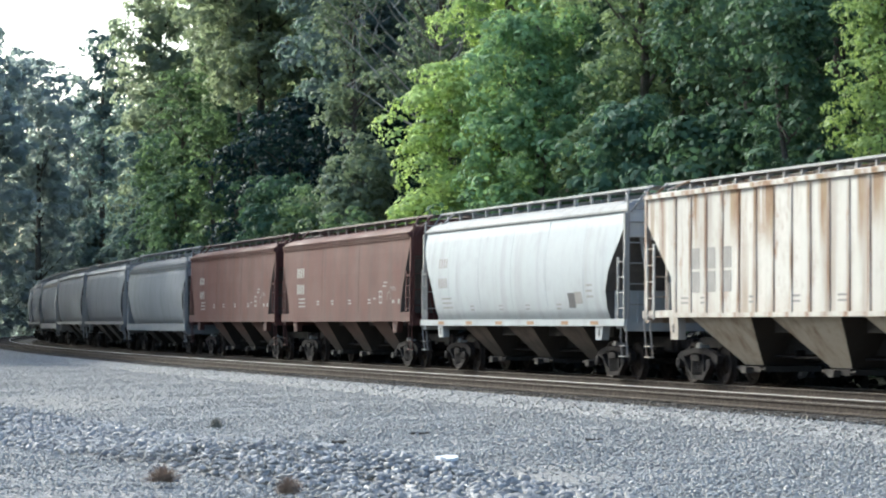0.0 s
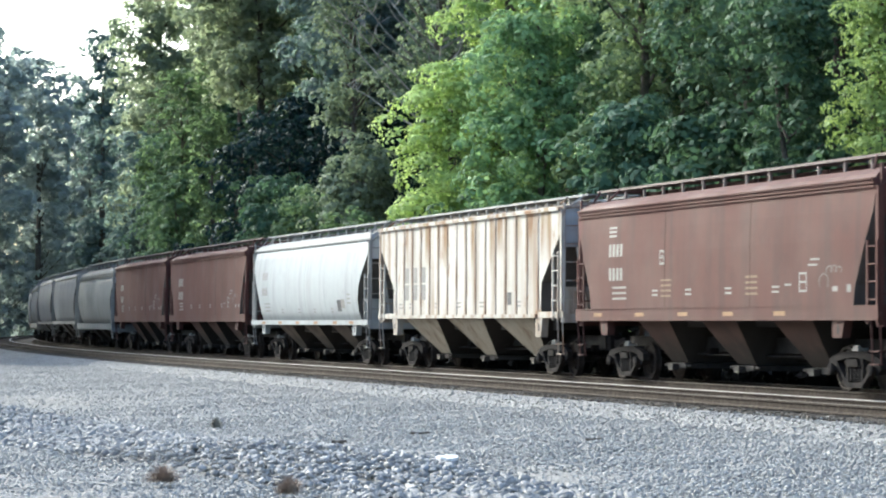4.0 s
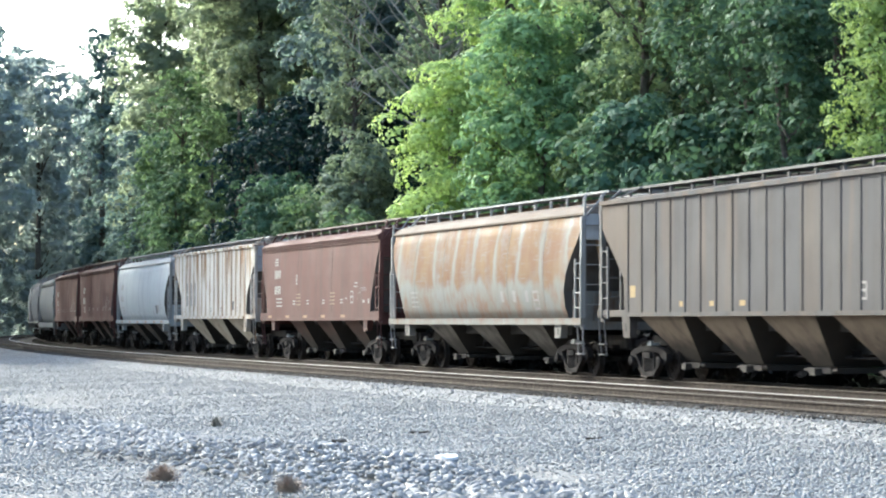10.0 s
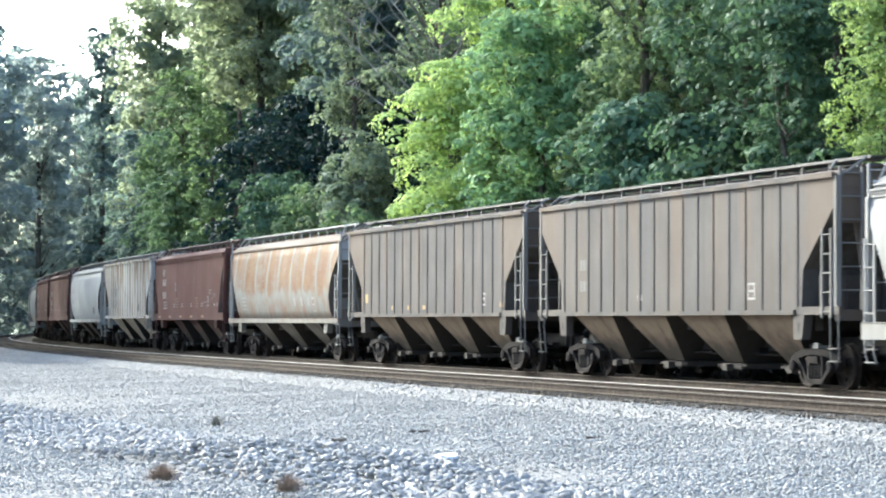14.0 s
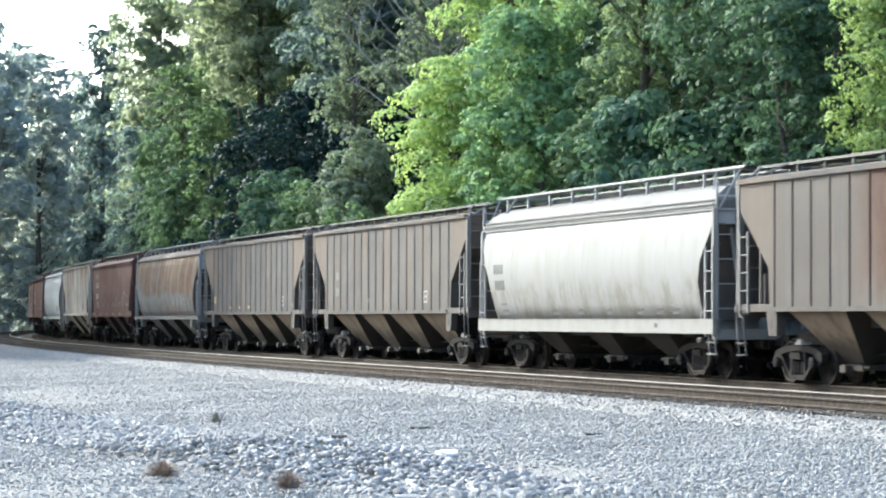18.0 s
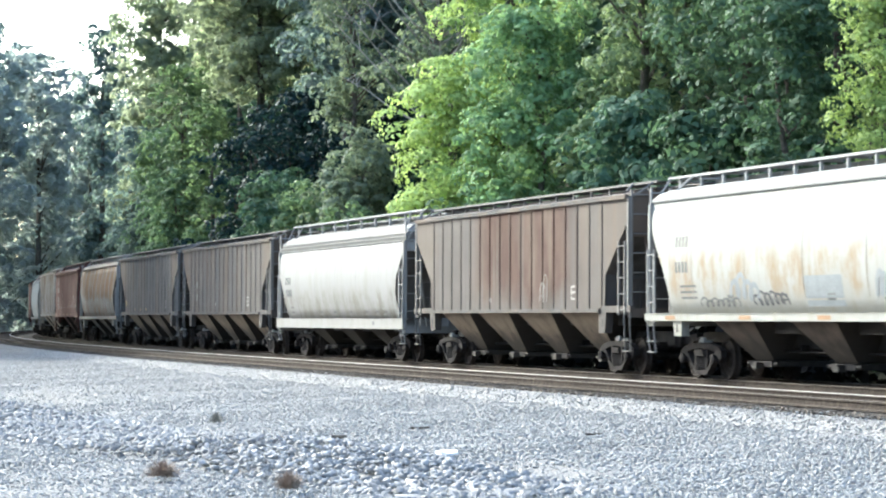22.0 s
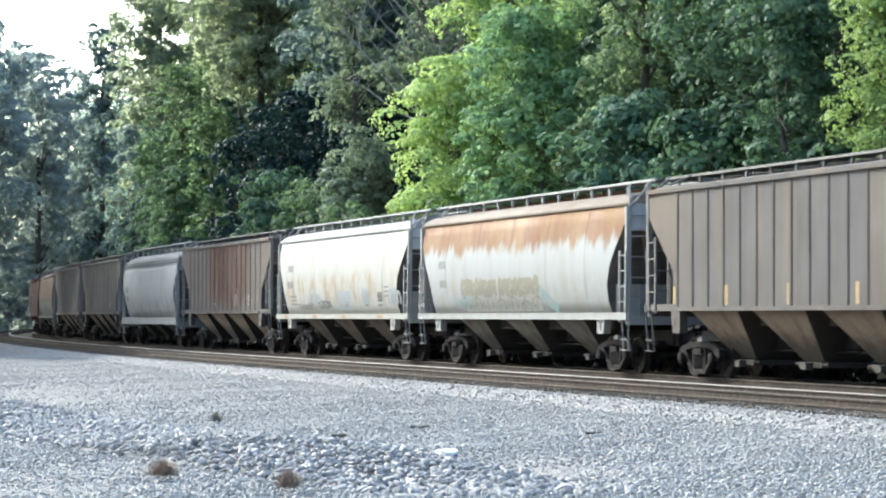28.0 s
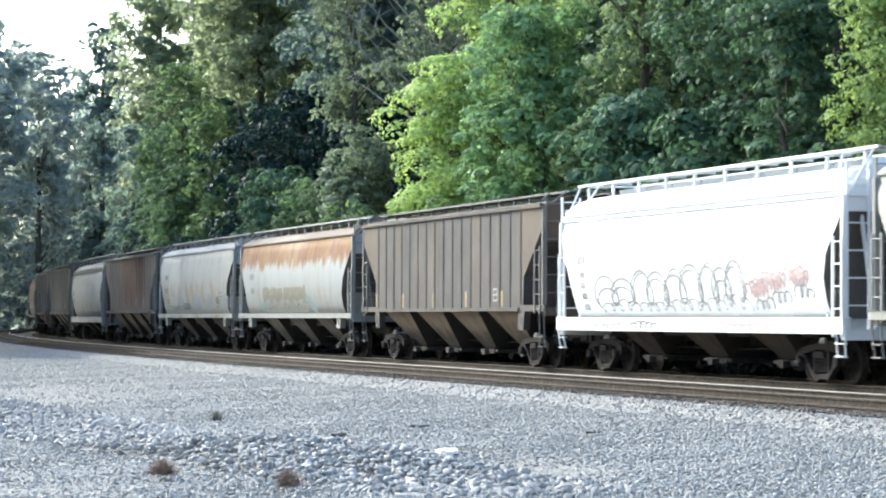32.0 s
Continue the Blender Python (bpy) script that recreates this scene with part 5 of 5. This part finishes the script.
def tree(s, side, height, radius, material, label, low=0.15, leaf_size=0.24, density=26.0, clump=0.32, bare=0, squash=0.8, clumps=34, tuft=0.42):
    """A broadleaf tree: trunk, limbs, and a crown of leaf clumps of uneven size."""
    px, py, _ = on_line(s, side)
    pz = float(ground_height(np.array([px]), np.array([py]))[0][0]) - 0.1
    t = tagged(new("tree"), label, "tree", "trees of the wood behind the line")
    t.matrix_basis = pose(px, py, pz)
    trunk = Shape()
    r0 = 0.028 * height ** 0.8
    limb(trunk, (0, 0, 0), (random.uniform(-0.5, 0.5), random.uniform(-0.5, 0.5), height * 0.82), r0, r0 * 0.25, 9, 0.12, 7)
    cs, rs = [], []
    for i in range(clumps):
        u = (i + rng.random()) / clumps
        z = height * (low + (0.97 - low) * u)
        prof = math.sin(math.pi * min(1, 0.22 + 0.78 * (1 - u) ** 0.8)) * 0.55 + 0.45 * (1 - u) ** 0.5
        a = rng.random() * 2 * math.pi
        rr = radius * prof * (rng.uniform(0.0, 0.4) if i % 3 == 2 else rng.uniform(0.5, 1.0))
        c = np.array([rr * math.cos(a), rr * math.sin(a), z])
        r = radius * clump * rng.uniform(0.6, 1.3)
        cs.append(c)
        rs.append(r)
        if i % 2 == 0:
            limb(trunk, (0, 0, max(0.3 * z, z - rr * 0.9)), tuple(c), r0 * 0.28, 0.02, 5, 0.12, 3)
    part("trunk", trunk, M_BARK, t, "grey-brown trunk and limbs")
    p, nrm = crown_points(cs, rs, density, squash, tuft)
    size = leaf_size * rng.uniform(0.6, 1.25, len(p))
    me = leaves(p, nrm, size, material, "crown")
    part("crown", me, material, t, "")
    for i in range(bare):
        twig = Shape()
        a = random.uniform(0, 2 * math.pi)
        z = height * random.uniform(0.28, 0.55)
        b = Vector((radius * 1.3 * math.cos(a), radius * 1.3 * math.sin(a), z + random.uniform(1.5, 5.5)))
        root = Vector((0, 0, z - 1))
        limb(twig, root, b, 0.08, 0.015, 5, 0.2, 4)
        for j in range(6):
            q = root.lerp(b, random.uniform(0.45, 0.95))
            limb(twig, q, q + Vector((random.uniform(-1.3, 1.3), random.uniform(-1.3, 1.3), random.uniform(0.3, 1.8))), 0.035, 0.008, 4, 0.1, 3)
        part("bare_branch", twig, M_DEADWOOD, t, "bare pale dead branch")
    return t


M_DEADWOOD = grain("dead_branch", (0.22, 0.21, 0.19), (0.40, 0.38, 0.35), 4.0, 0.9)
L_BRIGHT = leaf("maple_leaves_bright", (0.04, 0.1, 0.046), (0.31, 0.46, 0.235), 0.3)
L_LIME = leaf("maple_leaves_lime", (0.07, 0.14, 0.04), (0.58, 0.71, 0.28), 0.3)
L_MID = leaf("leaves_mid_green", (0.045, 0.088, 0.052), (0.180, 0.268, 0.165), 0.36)
L_DARK = leaf("leaves_dark_green", (0.021, 0.050, 0.031), (0.115, 0.188, 0.115), 0.32)
L_OLIVE = leaf("leaves_olive", (0.110, 0.145, 0.105), (0.37, 0.42, 0.30), 0.56)
L_VINE = leaf("vine_leaves", (0.050, 0.092, 0.048), (0.205, 0.29, 0.155), 0.4)
# Paler copy of the grey-green leaves; light from behind is in the colour.
L_BACKLIT = leaf("backlit_pale_leaves", (0.21, 0.245, 0.205), (0.40, 0.445, 0.35), 0.72)
# The wood's hollow: its deep shade is put into this near-black leaf colour.
L_DEEP = leaf("leaves_black_for_shade", (0.012, 0.029, 0.034), (0.024, 0.052, 0.052), 0.2)
L_GREY = leaf("leaves_grey_green", (0.080, 0.112, 0.090), (0.24, 0.29, 0.205), 0.42)
# Near-black leaf colour that holds the shade behind the train.
L_SHADE = leaf("undergrowth_shade_leaves", (0.005, 0.005, 0.005), (0.013, 0.014, 0.012), 0.1)
L_LIMESOFT = leaf("young_leaves_yellow_green", (0.085, 0.140, 0.042), (0.33, 0.43, 0.17), 0.36)
L_BLUISH = leaf("broad_leaves_blue_green", (0.022, 0.058, 0.040), (0.118, 0.200, 0.132), 0.3)
L_SLATE = leaf("leaves_slate_green", (0.085, 0.122, 0.13), (0.205, 0.272, 0.268), 0.5)
L_WARM = leaf("leaves_olive_lime", (0.058, 0.095, 0.045), (0.29, 0.37, 0.205), 0.38)
# Trees beyond the bend: blue-grey haze is put into the leaf colour.
L_HAZE = leaf("leaves_haze_grey", (0.29, 0.335, 0.365), (0.39, 0.435, 0.46), 0.72)
L_HAZE2 = leaf("leaves_pale_green", (0.15, 0.21, 0.12), (0.28, 0.36, 0.2), 0.5)


def far_wood(name, label, spots, material, leaf_size, density):
    """A stand of distant trees that cannot be told apart, as one mass of leaves."""
    cs, rs = [], []
    for s, side, height, radius in spots:
        px, py, _ = on_line(s, side)
        pz = float(ground_height(np.array([px]), np.array([py]))[0][0])
        for i in range(26):
            u = (i + rng.random()) / 26
            a, rr = rng.random() * 6.283, radius * math.sqrt(1.02 - u * 0.9) * rng.uniform(0.4, 1.0)
            cs.append(np.array([px + rr * math.cos(a), py + rr * math.sin(a), pz + height * (0.04 + 0.94 * u)]))
            rs.append(radius * rng.uniform(0.24, 0.45))
    p, nrm = crown_points(cs, rs, density, 0.85, 1.0)
    me = leaves(p, nrm, leaf_size * rng.uniform(0.6, 1.3, len(p)), material, name)
    tagged(new(name, me), label, "trees", kind="stuff")


def make_woods():
    # along the inside of the line, from the camera's side outwards
    edge = dict(clumps=46, clump=0.36)
    tree(-3.0, -9.5, 10.6, 1.4, L_LIMESOFT, "slender bright green young tree beside the train", 0.0, 0.145, 66, tuft=0.36, clumps=58, clump=0.50)
    tree(-3, -15.5, 18, 4.2, L_DARK, "dark green broadleaf tree on the bank", 0.04, 0.26, 16, **edge)
    tree(5.2, -10.4, 10.2, 1.7, L_DARK, "dark green broadleaf tree in the wood's edge", 0.12, 0.21, 36, tuft=0.40, clumps=40, clump=0.46)
    tree(9, -14.0, 19, 4.4, L_DARK, "dark green broadleaf tree on the bank", 0.06, 0.26, 20, **edge)
    tree(10, -9.5, 7.0, 2.3, L_DARK, "dark green tree with large drooping leaves", 0.0, 0.30, 22, tuft=0.55, squash=0.6, **edge)
    tree(16.0, -9.5, 7.6, 2.7, L_BLUISH, "low blue-green tree with broad drooping leaves", 0.0, 0.32, 20, tuft=0.6, squash=0.6, **edge)
    tree(21.5, -12.2, 18, 3.3, L_WARM, "fresh green tall broadleaf tree", 0.04, 0.24, 26, **edge)
    tree(13.5, -12.6, 18, 3.6, L_DARK, "dark green tall broadleaf tree", 0.04, 0.25, 22, **edge)
    tree(27.0, -9.8, 12.6, 3.3, L_BRIGHT, "bright green maple behind the train", 0.0, 0.23, 34, tuft=0.62, **edge)
    tree(34.0, -8.3, 11.0, 3.2, L_LIME, "bright yellow-green maple in full leaf", 0.0, 0.22, 40, tuft=0.62, clumps=44, clump=0.34)
    tree(34.5, -11.2, 19, 3.2, L_LIME, "tall bright green maple standing behind the train", 0.06, 0.23, 36, tuft=0.62, **edge)
    tree(46, -7.6, 6.2, 2.5, L_VINE, "low feathery green bushy tree at the wood's edge", 0.0, 0.24, 26, squash=0.6)
    tree(72.5, -8.0, 8.6, 2.5, L_DARK, "dark green bush below the hollow of the wood", 0.0, 0.27, 20, squash=0.65, **edge)
    tree(57, -7.6, 7.9, 2.5, L_VINE, "low feathery green bush at the wood's edge", 0.0, 0.26, 24, squash=0.6)
    tree(52.5, -9.0, 9.0, 2.7, L_GREY, "olive-green bushy tree at the wood's edge", 0.0, 0.25, tuft=0.5, **edge)
    tree(55, -13.5, 25, 4.4, L_GREY, "grey-green tree with bare dead branches", 0.40, 0.26, 12, bare=26, tuft=0.5)
    tree(66, -11.5, 18, 2.6, L_GREY, "grey-green tree leaning out of the wood's edge", 0.52, 0.28, 18, tuft=0.5)
    tree(64, -8.0, 8.4, 2.5, L_BLUISH, "low bushy understorey tree", 0.0, 0.26, **edge)
    tree(77, -13.5, 28, 5.6, L_SLATE, "tall blue-green broadleaf tree", 0.40, 0.36, 14, tuft=0.7, **edge)
    tree(80, -15.0, 11, 3.2, L_DEEP, "understorey tree in the hollow of the wood, leaves darkened for shade", 0.0, 0.36, 12, **edge)
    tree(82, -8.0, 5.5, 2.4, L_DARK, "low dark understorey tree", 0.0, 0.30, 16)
    tree(89, -14.5, 12, 3.2, L_DEEP, "understorey tree in the hollow of the wood, leaves darkened for shade", 0.0, 0.36, 12, **edge)
    tree(70, -14.0, 10, 3.0, L_DEEP, "understorey tree in the hollow of the wood, leaves darkened for shade", 0.0, 0.36, 12, **edge)
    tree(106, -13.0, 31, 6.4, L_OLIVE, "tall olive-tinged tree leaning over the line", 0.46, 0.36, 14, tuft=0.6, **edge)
    tree(96, -11.2, 12.6, 3.2, L_DEEP, "tree in the hollow of the wood, leaves darkened for shade", 0.0, 0.36, 12, tuft=0.5, **edge)
    tree(87, -11.6, 11.8, 2.8, L_DEEP, "tree in the hollow of the wood, leaves darkened for shade", 0.0, 0.36, 12, tuft=0.5, **edge)
    tree(109, -9.8, 15.0, 1.9, L_VINE, "narrow green tree hung with vines", 0.0, 0.33, 18, tuft=0.5, **edge)
    tree(122, -9.4, 19.5, 2.9, L_VINE, "green tree hung with vines at the wood's edge", 0.2, 0.34, 17, tuft=0.6, **edge)
    tree(128, -14.0, 33, 6.0, L_OLIVE, "tall grey-green tree above the bend", 0.50, 0.4, 13, tuft=0.7, **edge)
    tree(117, -8.6, 11.5, 2.4, L_MID, "low green tree beside the bend", 0.0, 0.36, 15, tuft=0.6, **edge)
    tree(127, -8.6, 15, 3.2, L_MID, "tall grey-green tree beside the bend", 0.0, 0.38, 14, tuft=0.6, **edge)
    tree(135, -7.8, 16, 3.4, L_SLATE, "blue-green narrow tree beside the bend", 0.0, 0.4, 13, tuft=0.6, **edge)
    tree(146, -9.5, 30, 4.6, L_BACKLIT, "pale grey-green tall tree against the sky", 0.30, 0.42, 15, tuft=0.8, **edge)
    tree(160, -7.2, 21, 3.3, L_SLATE, "dark tree with ragged branches against the sky", 0.05, 0.44, 12, tuft=0.7, clumps=40)
    tree(186, -4.8, 31, 2.3, L_SLATE, "thin ragged tree against the sky", 0.04, 0.46, 16, tuft=0.7, clumps=40, clump=0.5)
    tree(22, -16.5, 22, 4.6, L_DARK, "tall dark green tree close behind the wood's edge", 0.0, 0.36, 12, tuft=0.6, **edge)
    tree(118, -18, 30, 5.5, L_DARK, "tall dark tree behind the olive trees", 0.0, 0.5, 8, tuft=0.8, **edge)
    # a second row closes the wood
    for i in range(12):
        tree(-16 + i * 14, -21 - 3 * (i % 2), 22 + (i * 7) % 6 + i * 0.6, 6.0, L_DARK if i % 3 else L_MID, "tall dark green tree deep in the wood", 0.03, 0.75, 4, tuft=0.8, clump=0.36)
    far_wood("far_wood", "dark leafy wood rising behind the line", [(-20 + i * 11.0, -33 - 7 * (i % 3), 24 + (i * 5) % 7, 7.0) for i in range(22)], L_DARK, 1.5, 1.0)
    far_wood("far_wood", "dark leafy wood inside the bend", [(170 + i * 6.5, -13 - 8 * (i % 4), 22 + (i * 5) % 8, 6.0) for i in range(26)], L_DARK, 1.2, 1.2)
    # undergrowth under the edge of the wood
    for i in range(26):
        # shrubs in the hollow take the leaves darkened for shade
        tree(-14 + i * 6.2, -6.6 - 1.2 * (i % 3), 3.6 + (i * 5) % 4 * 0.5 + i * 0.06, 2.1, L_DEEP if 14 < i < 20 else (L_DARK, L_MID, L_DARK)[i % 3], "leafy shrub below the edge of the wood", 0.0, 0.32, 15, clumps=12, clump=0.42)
    # weeds added to close the view under the train, coloured as shade
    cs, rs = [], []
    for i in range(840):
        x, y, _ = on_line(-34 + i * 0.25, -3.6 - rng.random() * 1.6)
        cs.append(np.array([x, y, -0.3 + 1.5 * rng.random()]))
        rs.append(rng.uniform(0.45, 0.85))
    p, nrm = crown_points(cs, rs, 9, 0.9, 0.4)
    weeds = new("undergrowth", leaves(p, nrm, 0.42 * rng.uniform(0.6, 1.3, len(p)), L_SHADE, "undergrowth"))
    tagged(weeds, "weeds and brambles added beyond the line, shade put into their colour", "undergrowth", kind="stuff")
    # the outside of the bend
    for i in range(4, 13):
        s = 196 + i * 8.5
        tree(s, 24 - i * 2.1 + 5 * (i % 2), (32, 36, 40, 37, 34)[i % 5] - (3 if i > 9 else 0) - (4 if i > 11 else 0), 7.5, L_HAZE, "tall tree beyond the bend, haze put into its leaf colour", 0.02, 0.66, 7.5, tuft=0.8)
    tree(308, 9, 16, 6.0, L_HAZE2, "light green tree far beyond the bend", 0.0, 0.6, 6, tuft=0.9)
    tree(322, 3, 17, 6.0, L_HAZE2, "green tree far beyond the bend", 0.0, 0.6, 6, tuft=0.9)
    # unseen yard-side trees added to shade the far part of the line
    for i in range(20):
        tree(62 + i * 8, 17 + 4 * (i % 2), 30 + 2 * (i % 3), 6.0, L_DARK, "unseen tree added on the yard's side to shade the line", 0.02, 0.9, 2, tuft=1.0)
    # unseen stand added round the yard; it blocks low sky light
    far_wood("far_wood", "unseen woods added round the yard to cut the sky light", [(-95 + i * 11.0, 56 + 5 * (i % 3), 13 + (i * 5) % 5, 6.5) for i in range(13)], L_DARK, 1.4, 1.0)


make_woods()


# ---- small things in the yard ----
def weed_tuft(x, y, radius, height, dry):
    t = tagged(new("weed_tuft"), "dry brown weed tuft among the stones" if dry else "small grey-green weed in the gravel", "weed")
    t.matrix_basis = pose(x, y, -0.45 + (0.07 if dry else 0.0))
    sh = Shape()
    for i in range(900):
        # fine twigs fanning out of the root into a loose dome
        a, up = random.uniform(0, 6.283), math.asin(random.uniform(0.05, 1.0))
        reach = random.uniform(0.55, 1.08)
        q = Vector((radius * math.cos(up) * math.cos(a), radius * math.cos(up) * math.sin(a), height * math.sin(up))) * reach
        q.x += 0.15 * radius * math.sin(a * 3)
        p = q * random.uniform(0.05, 0.55)
        mid = p.lerp(q, 0.5) + Vector((random.gauss(0, 0.02), random.gauss(0, 0.02), random.gauss(0, 0.02)))
        w = Vector((-math.sin(a), math.cos(a), random.uniform(-0.5, 0.5))) * random.uniform(0.002, 0.0045)
        sh.add([p - w, p + w, mid + w, mid - w, q], [(0, 1, 2, 3), (3, 2, 4)])
    tagged(part("foliage", sh, M_DRY if dry else M_WEED, t), kind="stuff")


M_DRY = grain("dry_weed", (0.22, 0.165, 0.13), (0.42, 0.33, 0.26), 5.0, 0.9)
M_WEED = grain("dusty_weed", (0.19, 0.18, 0.15), (0.34, 0.32, 0.27), 5.0, 0.9)
M_LITTER = grain("white_litter", (0.75, 0.75, 0.73), (0.86, 0.86, 0.85), 9.0, 0.6)
M_STICK = grain("old_timber", (0.06, 0.048, 0.038), (0.16, 0.13, 0.10), 7.0, 0.9)


def make_yard_bits():
    weed_tuft(-3.01, 27.8, 0.24, 0.20, True)
    weed_tuft(-1.54, 25.9, 0.18, 0.20, True)
    weed_tuft(-3.85, 43.9, 0.13, 0.20, False)
    sheet = Shape()
    n = 8
    top = [(0.11 * math.cos(6.283 * i / n) * (1 + 0.25 * math.sin(i * 2.3)), 0.16 * math.sin(6.283 * i / n), 0.07 + 0.03 * math.sin(i * 1.7)) for i in range(n)]
    sheet.add(top + [(x, y, 0.0) for x, y, z in top] + [(0, 0, 0.12)], [(i, (i + 1) % n, 2 * n) for i in range(n)] + [(n + i, n + (i + 1) % n, (i + 1) % n, i) for i in range(n)])
    litter = tagged(new("litter", sheet.mesh("litter", M_LITTER)), "crumpled white scrap of litter on the gravel", "litter")
    litter.matrix_basis = pose(0.06, 33.4, -0.44) @ Matrix.Diagonal((1.35, 1.3, 0.62, 1.0))
    for x, y, length, turn, thick in ((-0.36, 41.3, 0.30, 4, 0.02), (-1.52, 38.0, 0.22, -12, 0.035), (0.2, 30.4, 0.75, 3, 0.02), (2.3, 39.2, 0.25, 10, 0.02)):
        sh = Shape()
        limb(sh, (-length / 2, 0, 0.02), (length / 2, 0, 0.03), thick, thick * 0.7, 6, 0.012, 4)
        stick = tagged(new("timber_scrap", sh.mesh("timber_scrap", M_STICK)), "dark scrap of old timber lying on the gravel", "timber")
        stick.matrix_basis = pose(x, y, -0.44, 0, 0, turn)


make_yard_bits()


# ---- the train runs ----
SPEED, GAIN = 5.5507, 0.0187


def run(t):
    """How far the train has gone at t seconds."""
    return SPEED * t + GAIN * t * t / 2


def motions():
    times = [i * 0.5 for i in range(65)]
    for car, s, length in TRAIN:
        reach = length / 2 - 2.6
        rows = []
        for t in times:
            a, b = on_line(s + run(t) + reach), on_line(s + run(t) - reach)
            rows.append((t, pose((a[0] + b[0]) / 2, (a[1] + b[1]) / 2, 0, 0, 0, math.degrees(math.atan2(a[1] - b[1], a[0] - b[0])))))
        walk(car, rows)
    steps = [i * 0.1 for i in range(321)]
    for w, a in WHEELS:
        walk(w, [(t, pose(a, 0, WHEEL_R, 0, math.degrees(run(t) / WHEEL_R), 0)) for t in steps])


motions()
